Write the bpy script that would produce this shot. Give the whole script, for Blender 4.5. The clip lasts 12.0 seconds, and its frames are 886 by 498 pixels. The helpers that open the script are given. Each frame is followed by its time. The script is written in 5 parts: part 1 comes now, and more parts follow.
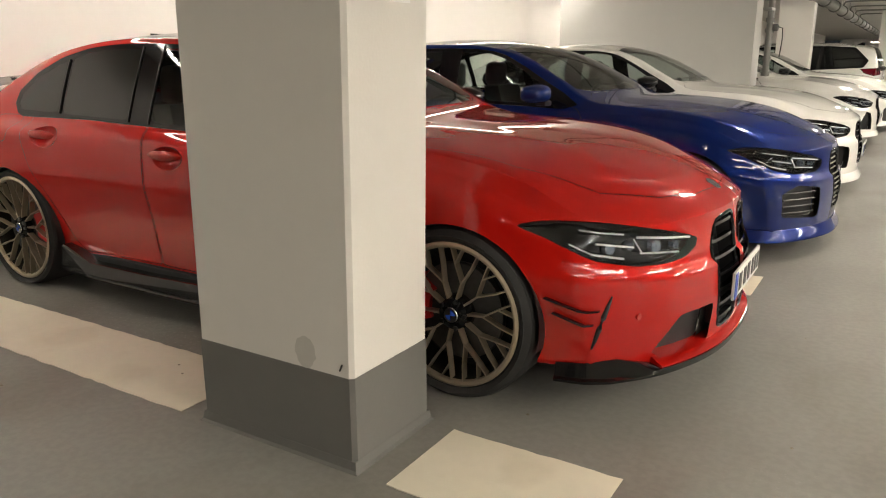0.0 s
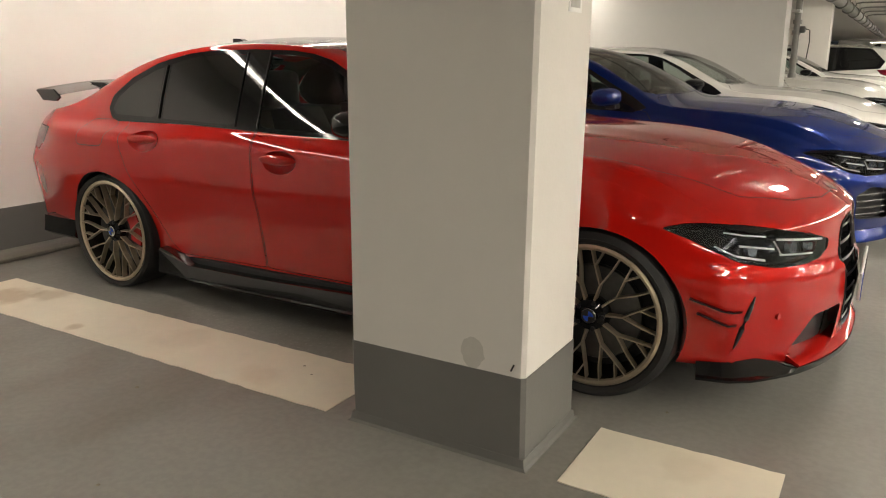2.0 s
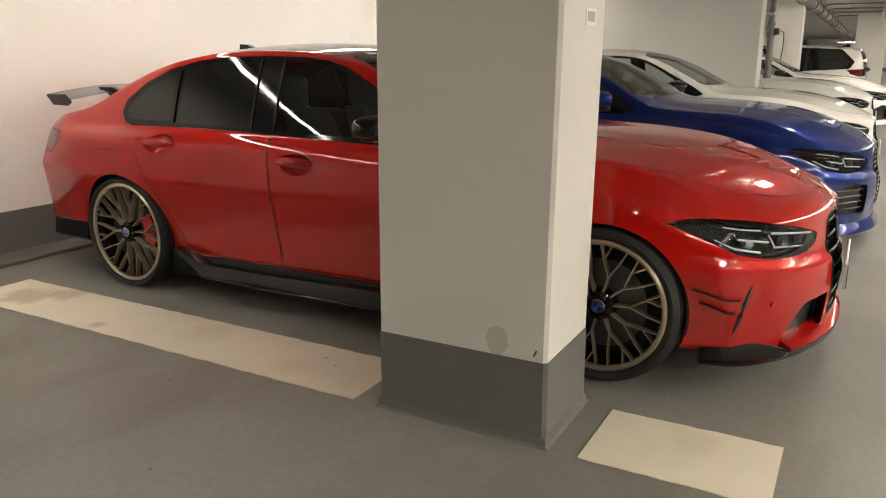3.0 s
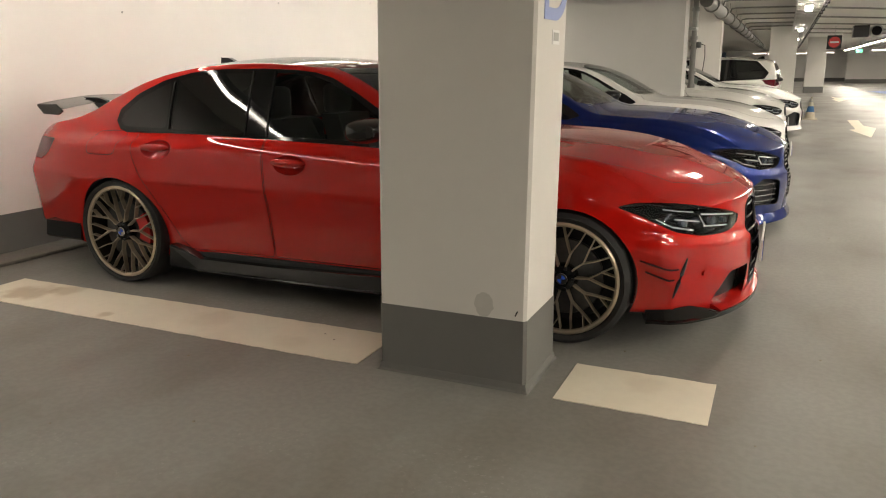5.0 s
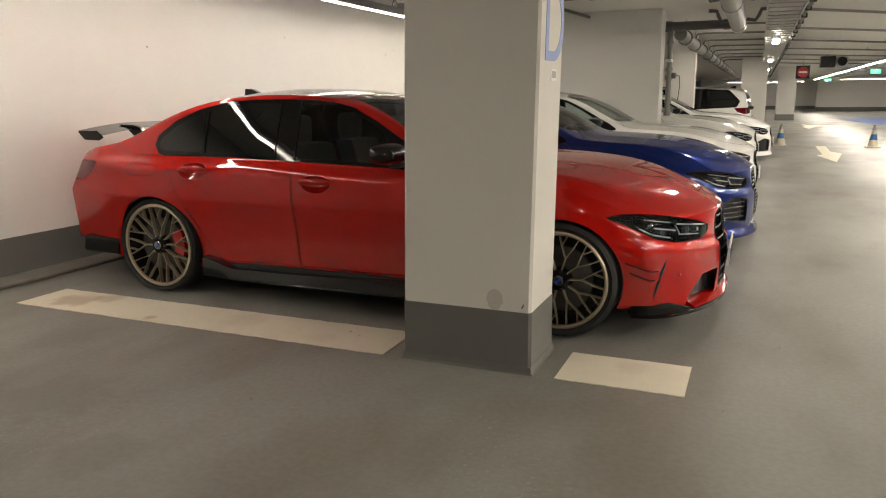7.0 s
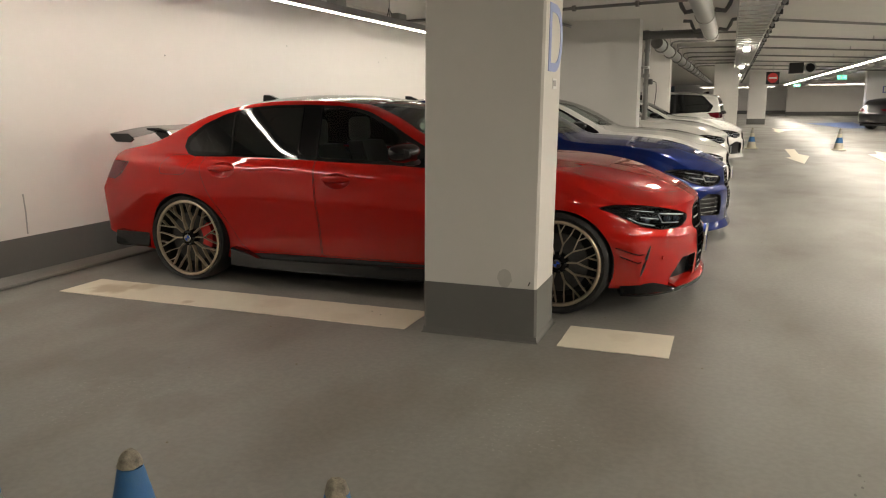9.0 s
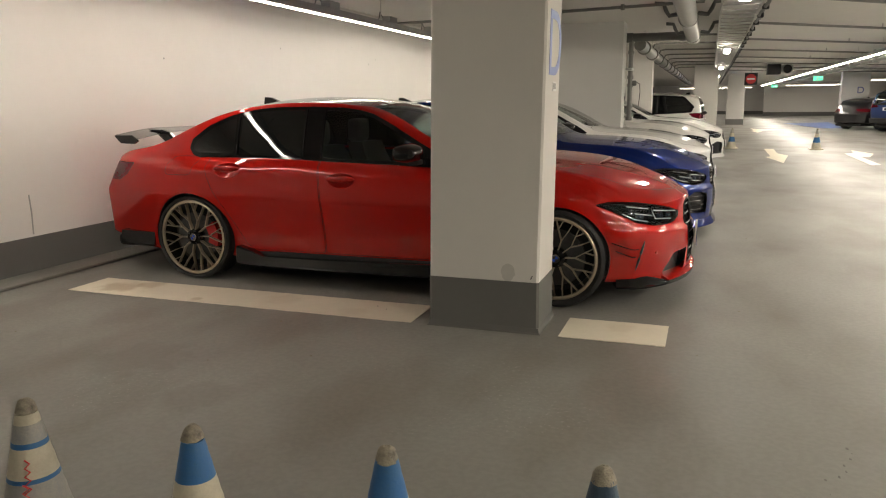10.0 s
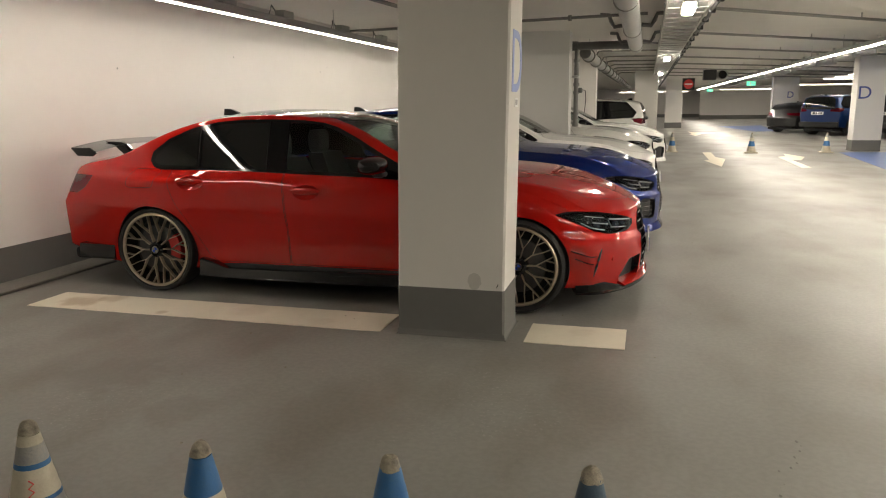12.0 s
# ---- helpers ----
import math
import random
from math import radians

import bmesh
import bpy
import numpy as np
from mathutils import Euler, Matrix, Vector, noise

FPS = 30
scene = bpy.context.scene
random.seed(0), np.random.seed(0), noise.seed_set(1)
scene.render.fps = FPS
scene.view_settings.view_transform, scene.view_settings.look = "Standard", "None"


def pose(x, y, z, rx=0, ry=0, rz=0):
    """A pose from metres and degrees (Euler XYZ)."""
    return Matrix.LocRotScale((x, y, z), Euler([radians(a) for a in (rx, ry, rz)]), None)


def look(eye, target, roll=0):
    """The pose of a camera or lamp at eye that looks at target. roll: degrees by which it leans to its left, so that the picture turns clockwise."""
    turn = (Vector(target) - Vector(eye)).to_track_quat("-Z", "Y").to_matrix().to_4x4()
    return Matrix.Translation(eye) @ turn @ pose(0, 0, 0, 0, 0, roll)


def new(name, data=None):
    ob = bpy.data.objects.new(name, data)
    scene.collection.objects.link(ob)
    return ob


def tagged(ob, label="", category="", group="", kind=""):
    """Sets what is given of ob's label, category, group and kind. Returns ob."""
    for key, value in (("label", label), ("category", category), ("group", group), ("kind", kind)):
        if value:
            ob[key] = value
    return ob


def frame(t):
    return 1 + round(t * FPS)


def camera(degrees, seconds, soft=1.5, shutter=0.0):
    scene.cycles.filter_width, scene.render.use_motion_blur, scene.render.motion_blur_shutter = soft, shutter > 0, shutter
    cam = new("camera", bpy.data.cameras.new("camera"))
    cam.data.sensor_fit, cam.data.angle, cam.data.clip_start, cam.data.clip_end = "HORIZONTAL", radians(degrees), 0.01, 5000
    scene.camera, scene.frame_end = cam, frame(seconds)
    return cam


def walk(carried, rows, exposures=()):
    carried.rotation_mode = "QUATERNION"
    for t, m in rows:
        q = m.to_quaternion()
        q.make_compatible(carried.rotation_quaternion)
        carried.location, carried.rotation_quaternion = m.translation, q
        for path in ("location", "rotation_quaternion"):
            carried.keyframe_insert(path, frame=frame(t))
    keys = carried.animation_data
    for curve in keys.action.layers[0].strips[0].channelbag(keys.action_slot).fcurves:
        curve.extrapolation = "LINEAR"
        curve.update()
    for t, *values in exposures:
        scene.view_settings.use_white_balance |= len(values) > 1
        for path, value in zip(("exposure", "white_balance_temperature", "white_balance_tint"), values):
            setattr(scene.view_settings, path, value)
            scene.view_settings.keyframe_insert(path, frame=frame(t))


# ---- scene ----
cam = camera(62.0, 12.0, soft=1.1)
PATH = [
    (0, (0.074, 0.027, 1.243), (-0.95, 1.672, 0.745), -0.3),
    (0.5, (-0.052, -0.064, 1.251), (-1.08, 1.577, 0.751), -0.2),
    (1, (-0.168, -0.115, 1.249), (-1.199, 1.523, 0.745), -0.4),
    (1.5, (-0.284, -0.192, 1.261), (-1.308, 1.451, 0.759), -0.4),
    (2, (-0.356, -0.304, 1.268), (-1.367, 1.349, 0.772), -0.4),
    (2.5, (-0.404, -0.437, 1.299), (-1.394, 1.227, 0.797), -0.5),
    (3, (-0.409, -0.545, 1.303), (-1.364, 1.14, 0.805), -0.5),
    (3.5, (-0.376, -0.672, 1.31), (-1.285, 1.038, 0.807), -0.7),
    (5.5, (-0.365, -1.24, 1.31), (-1.151, 0.542, 0.854), -0.5),
    (6, (-0.344, -1.375, 1.324), (-1.12, 0.416, 0.889), -0.5),
    (6.5, (-0.315, -1.529, 1.328), (-1.085, 0.269, 0.912), -0.5),
    (7, (-0.302, -1.678, 1.332), (-1.065, 0.126, 0.929), -0.5),
    (9, (-0.293, -2.265, 1.338), (-1.0, -0.436, 0.947), -0.5),
    (9.5, (-0.312, -2.394, 1.337), (-0.999, -0.556, 0.948), -0.6),
    (10, (-0.361, -2.489, 1.346), (-1.021, -0.642, 0.957), -0.6),
    (10.5, (-0.41, -2.567, 1.356), (-1.035, -0.707, 0.969), -0.6),
    (11, (-0.436, -2.619, 1.379), (-1.022, -0.747, 0.992), -0.6),
    (11.5, (-0.451, -2.641, 1.402), (-1.0, -0.757, 1.017), -0.6),
    (12, (-0.448, -2.652, 1.424), (-0.968, -0.76, 1.04), -0.6),
]
walk(cam, [(t, look(eye, target, roll)) for t, eye, target, roll in PATH], [(0.0, 0.27), (3.5, 0.20), (6.5, 0.02), (9.5, -0.09), (12.0, -0.15)])

# ---- world and lamps ----
world = bpy.data.worlds.new("world")
scene.world = world
world.use_nodes = True
world.node_tree.nodes["Background"].inputs["Color"].default_value = (0.6, 0.65, 0.7, 1)
world.node_tree.nodes["Background"].inputs["Strength"].default_value = 0.02
WARM = (1.0, 0.93, 0.83)
TUBE_GLOW = 47.0
LANE_GLOW = 92.0
FILL_GLOW = 245.0
LAMP_GLOW = 100.0

CEIL = 2.72
PITCH = 2.51

# ---- materials ----
def mat(name, color, rough=0.5, metal=0.0, vary=0.0, scale=8.0, bump=0.0, bump_scale=120.0, coat=0.0,
        rough_vary=0.0, second=None, emit=0.0, per_object=0.0, spec=0.5):
    """A principled material: base colour with broad and fine variation, uneven gloss and fine relief."""
    m = bpy.data.materials.new(name)
    m.use_nodes = True
    nt = m.node_tree
    b = nt.nodes["Principled BSDF"]
    b.inputs["Roughness"].default_value = rough
    b.inputs["Metallic"].default_value = metal
    b.inputs["Specular IOR Level"].default_value = spec
    b.inputs["Coat Weight"].default_value = coat
    b.inputs["Coat Roughness"].default_value = 0.02
    col = (*color, 1)
    b.inputs["Base Color"].default_value = col
    tc = nt.nodes.new("ShaderNodeTexCoord")

    def tex(s, detail=5.0):
        n = nt.nodes.new("ShaderNodeTexNoise")
        n.inputs["Scale"].default_value = s
        n.inputs["Detail"].default_value = detail
        nt.links.new(tc.outputs["Object"], n.inputs["Vector"])
        return n.outputs["Fac"]

    if vary or second:
        dark = second or tuple(c * (1 - vary) for c in color)
        ramp = nt.nodes.new("ShaderNodeValToRGB")
        ramp.color_ramp.elements[0].position, ramp.color_ramp.elements[1].position = 0.22, 0.78
        ramp.color_ramp.elements[0].color, ramp.color_ramp.elements[1].color = (*dark, 1), col
        mixf = nt.nodes.new("ShaderNodeMath")
        mixf.operation = "MULTIPLY_ADD"
        nt.links.new(tex(scale), mixf.inputs[0])
        mixf.inputs[1].default_value = 0.7
        half = nt.nodes.new("ShaderNodeMath")
        half.operation = "MULTIPLY"
        nt.links.new(tex(scale * 9), half.inputs[0])
        half.inputs[1].default_value = 0.3
        nt.links.new(half.outputs[0], mixf.inputs[2])
        nt.links.new(mixf.outputs[0], ramp.inputs[0])
        nt.links.new(ramp.outputs[0], b.inputs["Base Color"])
    if rough_vary:
        mr = nt.nodes.new("ShaderNodeMapRange")
        mr.inputs["From Min"].default_value, mr.inputs["From Max"].default_value = 0.2, 0.8
        mr.inputs["To Min"].default_value, mr.inputs["To Max"].default_value = rough - rough_vary, rough + rough_vary
        nt.links.new(tex(scale * 1.7), mr.inputs["Value"])
        nt.links.new(mr.outputs[0], b.inputs["Roughness"])
    if bump:
        bn = nt.nodes.new("ShaderNodeBump")
        bn.inputs["Strength"].default_value = bump
        bn.inputs["Distance"].default_value = 0.004
        nt.links.new(tex(bump_scale, 3.0), bn.inputs["Height"])
        nt.links.new(bn.outputs[0], b.inputs["Normal"])
    if emit:
        b.inputs["Emission Color"].default_value = col
        b.inputs["Emission Strength"].default_value = emit
    return m


def glass(name, tint, opacity, rough=0.0):
    """A thin pane: tinted see-through film with a clear gloss."""
    m = bpy.data.materials.new(name)
    m.use_nodes = True
    nt = m.node_tree
    nt.nodes.remove(nt.nodes["Principled BSDF"])
    out = nt.nodes["Material Output"]
    tr = nt.nodes.new("ShaderNodeBsdfTransparent")
    tr.inputs["Color"].default_value = (*[c * (1 - opacity) for c in tint], 1)
    gl = nt.nodes.new("ShaderNodeBsdfGlossy")
    gl.inputs["Roughness"].default_value = rough
    fr = nt.nodes.new("ShaderNodeFresnel")
    fr.inputs["IOR"].default_value = 1.5
    mx = nt.nodes.new("ShaderNodeMixShader")
    nt.links.new(fr.outputs[0], mx.inputs[0])
    nt.links.new(tr.outputs[0], mx.inputs[1])
    nt.links.new(gl.outputs[0], mx.inputs[2])
    nt.links.new(mx.outputs[0], out.inputs["Surface"])
    return m


M_WALL = mat("wall_paint", (0.85, 0.82, 0.785), 0.75, vary=0.05, scale=1.2, bump=0.15, bump_scale=90)
M_DADO = mat("dado_paint", (0.16, 0.158, 0.148), 0.55, vary=0.12, scale=2.5, bump=0.12, bump_scale=90)
M_PILLAR = mat("pillar_paint", (0.72, 0.7, 0.66), 0.7, vary=0.05, scale=2.0, bump=0.12, bump_scale=80)
M_CROSS = mat("grey_wall_paint", (0.62, 0.615, 0.595), 0.75, vary=0.05, scale=1.2, bump=0.15, bump_scale=90)
M_CEIL = mat("ceiling_paint", (0.70, 0.68, 0.64), 0.85, vary=0.1, scale=1.0, bump=0.2, bump_scale=60)
M_LINE = mat("line_paint", (0.84, 0.78, 0.64), 0.5, vary=0.16, scale=2.2, bump=0.12, bump_scale=140)
M_LINE_BLUE = mat("blue_floor_paint", (0.1, 0.17, 0.42), 0.45, vary=0.2, scale=2)
M_SIGN_BLUE = mat("sign_blue", (0.27, 0.35, 0.68), 0.5, vary=0.05)
M_LANE = mat("lane_tube_light", (1.0, 0.91, 0.77), 0.4, emit=LANE_GLOW)
# glow of the unseen fill strips added right of the view
M_FILL = mat("fill_tube_light", (1.0, 0.91, 0.77), 0.4, emit=FILL_GLOW)
M_TUBE = mat("tube_light", (1.0, 0.91, 0.78), 0.4, emit=TUBE_GLOW)
M_LAMP = mat("lamp_light", (1.0, 0.91, 0.77), 0.4, emit=LAMP_GLOW)
M_ALU = mat("galvanised_metal", (0.5, 0.5, 0.48), 0.42, 0.9, vary=0.25, scale=12)
M_GREYBOX = mat("grey_plastic", (0.42, 0.42, 0.4), 0.55, vary=0.08)
M_BLACK = mat("black_plastic", (0.015, 0.015, 0.016), 0.42, vary=0.2, bump=0.1)
M_RUBBER = mat("tyre_rubber", (0.02, 0.02, 0.02), 0.65, vary=0.3, scale=20, bump=0.2)
M_GLOSS = mat("gloss_black", (0.006, 0.006, 0.007), 0.06, spec=0.3)
M_CARBON = mat("carbon_fibre", (0.006, 0.006, 0.0065), 0.16, vary=0.5, scale=350, coat=0.5, spec=0.25)
M_REFLECT = mat("lamp_reflector", (0.93, 0.94, 0.96), 0.25, spec=0.8)
M_PROJ = mat("projector_glass", (0.30, 0.36, 0.46), 0.12, 0.7, coat=1.0)
M_LAMPBACK = mat("lamp_housing", (0.05, 0.053, 0.06), 0.15, 0.9, vary=0.85, scale=30)
M_CHROME = mat("chrome", (0.75, 0.75, 0.76), 0.12, 1.0)
M_RED = mat("red_paint", (0.45, 0.008, 0.0048), 0.46, 0.22, vary=0.05, scale=60, coat=1.0, spec=0.0)
M_BLUE = mat("blue_paint", (0.003, 0.016, 0.13), 0.36, 0.5, vary=0.1, scale=80, coat=0.85, spec=0.0)
M_WHITE = mat("white_paint", (0.78, 0.77, 0.735), 0.4, vary=0.03, coat=0.9, spec=0.1)
M_DARKCAR = mat("dark_grey_paint", (0.014, 0.014, 0.016), 0.3, 0.3, coat=1.0)
M_NAVY = mat("navy_paint", (0.006, 0.03, 0.13), 0.3, 0.2, coat=1.0)
M_GOLD = mat("bronze_rim", (0.53, 0.45, 0.34), 0.3, 0.75, vary=0.1, scale=30)
M_BARREL = mat("rim_barrel", (0.03, 0.026, 0.02), 0.5, 0.6, vary=0.3, scale=20)
M_DISC = mat("brake_disc", (0.12, 0.12, 0.12), 0.45, 1.0, vary=0.3, scale=40)
M_CALIPER = mat("red_caliper", (0.5, 0.02, 0.02), 0.35, coat=0.5)
M_SEAT = mat("seat_leather", (0.11, 0.11, 0.112), 0.5, vary=0.2, bump=0.2)
M_DARK = mat("dark_interior", (0.012, 0.012, 0.013), 0.8, vary=0.2)
M_GLASS = glass("clear_window", (0.85, 0.93, 0.9), 0.2)
M_TINT = mat("tinted_window", (0.007, 0.008, 0.008), 0.015, vary=0.1, scale=3, spec=0.5)
M_LENS = glass("lamp_lens", (0.97, 0.98, 1.0), 0.03)
M_TAIL = mat("tail_lamp_red", (0.13, 0.002, 0.010), 0.2, coat=0.6, vary=0.3, scale=30, spec=0.1)
M_CONE_W = mat("cone_cream", (0.6, 0.55, 0.42), 0.6, vary=0.35, scale=14, bump=0.2)
M_CONE_B = mat("cone_blue", (0.012, 0.115, 0.36), 0.5, second=(0.05, 0.14, 0.25), scale=22, bump=0.2)
M_CONE_T = mat("cone_dirt", (0.46, 0.41, 0.31), 0.8, second=(0.05, 0.045, 0.04), scale=30, bump=0.5)
M_PLATE = mat("plate_white", (0.8, 0.8, 0.78), 0.4, vary=0.03)
M_PLATE_BLUE = mat("plate_blue", (0.02, 0.08, 0.5), 0.4)
M_SIGN_RED = mat("sign_red", (0.6, 0.03, 0.03), 0.4, vary=0.05)
M_EXIT = mat("exit_green", (0.1, 0.7, 0.4), 0.4, emit=1.5)


def floor_nodes(m):
    """Cloudy stains, scuffed pale flecks and dull and shiny areas on the floor coating."""
    nt = m.node_tree
    b = nt.nodes["Principled BSDF"]
    tc = nt.nodes.new("ShaderNodeTexCoord")

    def tex(scale, detail=6.0, stretch=None):
        n = nt.nodes.new("ShaderNodeTexNoise")
        n.inputs["Scale"].default_value, n.inputs["Detail"].default_value = scale, detail
        src = tc.outputs["Object"]
        if stretch:
            mp = nt.nodes.new("ShaderNodeMapping")
            mp.inputs["Scale"].default_value = stretch
            nt.links.new(src, mp.inputs["Vector"])
            src = mp.outputs["Vector"]
        nt.links.new(src, n.inputs["Vector"])
        return n.outputs["Fac"]

    def ramp(src, a, c, ca, cb):
        r = nt.nodes.new("ShaderNodeValToRGB")
        r.color_ramp.interpolation = "EASE"
        r.color_ramp.elements[0].position, r.color_ramp.elements[1].position = a, c
        r.color_ramp.elements[0].color, r.color_ramp.elements[1].color = (*ca, 1), (*cb, 1)
        nt.links.new(src, r.inputs[0])
        return r.outputs["Color"]

    def mix(kind, fac, a, c):
        n = nt.nodes.new("ShaderNodeMix")
        n.data_type, n.blend_type = "RGBA", kind
        if isinstance(fac, float):
            n.inputs[0].default_value = fac
        else:
            nt.links.new(fac, n.inputs[0])
        for sock, v in ((n.inputs[6], a), (n.inputs[7], c)):
            if isinstance(v, tuple):
                sock.default_value = (*v, 1)
            else:
                nt.links.new(v, sock)
        return n.outputs[2]

    base = ramp(tex(0.45), 0.3, 0.7, (0.215, 0.208, 0.192), (0.285, 0.28, 0.26))
    cloud = ramp(tex(1.3, 4.0, (1.0, .45, 1.0)), 0.44, 0.68, (1, 1, 1), (0.8, 0.765, 0.73))
    grain = ramp(tex(34, 3.0), 0.35, 0.65, (0.95, 0.95, 0.95), (1.04, 1.04, 1.03))
    col = mix("MULTIPLY", 1.0, base, cloud)
    col = mix("MULTIPLY", 1.0, col, grain)
    zone = ramp(tex(0.8, 2.0), 0.55, 0.66, (0, 0, 0), (1, 1, 1))
    fleck = ramp(tex(55, 5.0), 0.60, 0.66, (0, 0, 0), (0.38, 0.38, 0.38))
    both = mix("MULTIPLY", 1.0, zone, fleck)
    col = mix("MIX", both, col, (0.42, 0.41, 0.375))
    nt.links.new(col, b.inputs["Base Color"])
    shine = ramp(tex(0.9, 5.0, (1.0, .6, 1.0)), 0.3, 0.7, (0.39, 0.39, 0.39), (0.52, 0.52, 0.52))
    nt.links.new(shine, b.inputs["Roughness"])
    bn = nt.nodes.new("ShaderNodeBump")
    bn.inputs["Strength"].default_value, bn.inputs["Distance"].default_value = 0.12, 0.004
    nt.links.new(tex(120, 3.0), bn.inputs["Height"])
    nt.links.new(bn.outputs[0], b.inputs["Normal"])


M_FLOOR = mat("floor_coating", (0.265, 0.26, 0.24), 0.37, spec=0.3)
floor_nodes(M_FLOOR)


def stained(m, spots, brown):
    """Adds ragged brown stains, each (x, y, radius, strength), to a paint."""
    nt = m.node_tree
    b = nt.nodes["Principled BSDF"]
    tc = nt.nodes.new("ShaderNodeTexCoord")
    n = nt.nodes.new("ShaderNodeTexNoise")
    n.inputs["Scale"].default_value, n.inputs["Detail"].default_value = 7.0, 8.0
    nt.links.new(tc.outputs["Object"], n.inputs["Vector"])
    col = b.inputs["Base Color"].links[0].from_socket
    for x, y, r, strength in spots:
        d = nt.nodes.new("ShaderNodeVectorMath")
        d.operation = "DISTANCE"
        nt.links.new(tc.outputs["Object"], d.inputs[0])
        d.inputs[1].default_value = (x, y, 0)
        wob = nt.nodes.new("ShaderNodeMath")
        wob.operation = "MULTIPLY_ADD"
        nt.links.new(n.outputs["Fac"], wob.inputs[0])
        wob.inputs[1].default_value = -1.6 * r
        nt.links.new(d.outputs["Value"], wob.inputs[2])
        mr = nt.nodes.new("ShaderNodeMapRange")
        mr.interpolation_type = "SMOOTHSTEP"
        mr.inputs["From Min"].default_value, mr.inputs["From Max"].default_value = -.4 * r, .35 * r
        mr.inputs["To Min"].default_value, mr.inputs["To Max"].default_value = strength, 0.0
        nt.links.new(wob.outputs[0], mr.inputs["Value"])
        mx = nt.nodes.new("ShaderNodeMix")
        mx.data_type = "RGBA"
        nt.links.new(mr.outputs[0], mx.inputs[0])
        nt.links.new(col, mx.inputs[6])
        mx.inputs[7].default_value = (*brown, 1)
        col = mx.outputs[2]
    nt.links.new(col, b.inputs["Base Color"])


stained(M_LINE, [(-4.50, 1.80, .17, .75), (-4.30, 1.92, .12, .55), (-3.70, 1.68, .05, .6), (-3.1, 1.85, .16, .2), (-2.5, 1.72, .1, .2), (-.8, 1.9, .1, .18)], (.46, .36, .23))
stained(M_FLOOR, [(-3.2, .55, .30, .35), (-2.55, .2, .2, .3), (-1.55, 1.25, .25, .2), (.5, .7, .35, .25), (-3.9, 1.2, .25, .2)], (.15, .132, .112))


# ---- mesh helpers ----
def part(name, bm, material, parent=None, label="", smooth=True, angle=35):
    """Links a bmesh as one mesh object under a thing or a part."""
    bmesh.ops.recalc_face_normals(bm, faces=bm.faces[:])
    me = bpy.data.meshes.new(name)
    bm.to_mesh(me)
    bm.free()
    for m in (material if isinstance(material, (list, tuple)) else [material]):
        me.materials.append(m)
    if smooth:
        me.shade_smooth()
        me.set_sharp_from_angle(angle=radians(angle))
    ob = new(name, me)
    if parent is not None:
        ob.parent = parent
    if label:
        ob["label"] = label
    return ob


def empty(name, m=None):
    ob = new(name)
    ob.empty_display_size = 0.1
    if m is not None:
        ob.matrix_world = m
    return ob


def box(x0, x1, y0, y1, z0, z1, bevel=0.0, seg=2, bm=None):
    bm2 = bmesh.new()
    bmesh.ops.create_cube(bm2, size=1.0)
    for v in bm2.verts:
        v.co = Vector((x0 + (v.co.x + .5) * (x1 - x0), y0 + (v.co.y + .5) * (y1 - y0), z0 + (v.co.z + .5) * (z1 - z0)))
    if bevel:
        bmesh.ops.bevel(bm2, geom=bm2.edges[:], offset=bevel, segments=seg, affect="EDGES", profile=0.5)
    return join(bm, bm2)


def join(bm, other):
    """Adds other to bm (or gives other where there is none)."""
    if bm is None:
        return other
    tmp = bpy.data.meshes.new("tmp")
    other.to_mesh(tmp)
    other.free()
    bm.from_mesh(tmp)
    bpy.data.meshes.remove(tmp)
    return bm


def tube(points, radius, sides=10, bm=None, closed=False):
    """A round bar along a line of points."""
    bm = bm or bmesh.new()
    pts = [Vector(p) for p in points]
    rings = []
    for i, p in enumerate(pts):
        a, b = pts[max(i - 1, 0)], pts[min(i + 1, len(pts) - 1)]
        if closed:
            a, b = pts[i - 1], pts[(i + 1) % len(pts)]
        d = (b - a).normalized()
        up = Vector((0, 0, 1)) if abs(d.z) < 0.95 else Vector((1, 0, 0))
        u = d.cross(up).normalized()
        w = d.cross(u)
        r = radius(i) if callable(radius) else radius
        rings.append([bm.verts.new(p + u * r * math.cos(2 * math.pi * k / sides) + w * r * math.sin(2 * math.pi * k / sides)) for k in range(sides)])
    for i in range(len(rings) - (0 if closed else 1)):
        ra, rb = rings[i], rings[(i + 1) % len(rings)]
        for k in range(sides):
            bm.faces.new((ra[k], ra[(k + 1) % sides], rb[(k + 1) % sides], rb[k]))
    if not closed:
        bm.faces.new(rings[0])
        bm.faces.new(rings[-1])
    return bm


def lathe(profile, sides=32, axis="Z", bm=None):
    """Turns a line of (radius, height) about an axis."""
    bm = bm or bmesh.new()
    rings = []
    for r, hgt in profile:
        ring = []
        for k in range(sides):
            a = 2 * math.pi * k / sides
            c = Vector((r * math.cos(a), r * math.sin(a), hgt))
            if axis == "Y":
                c = Vector((c.x, c.z, c.y))
            ring.append(bm.verts.new(c))
        rings.append(ring)
    for ra, rb in zip(rings, rings[1:]):
        for k in range(sides):
            bm.faces.new((ra[k], ra[(k + 1) % sides], rb[(k + 1) % sides], rb[k]))
    return bm


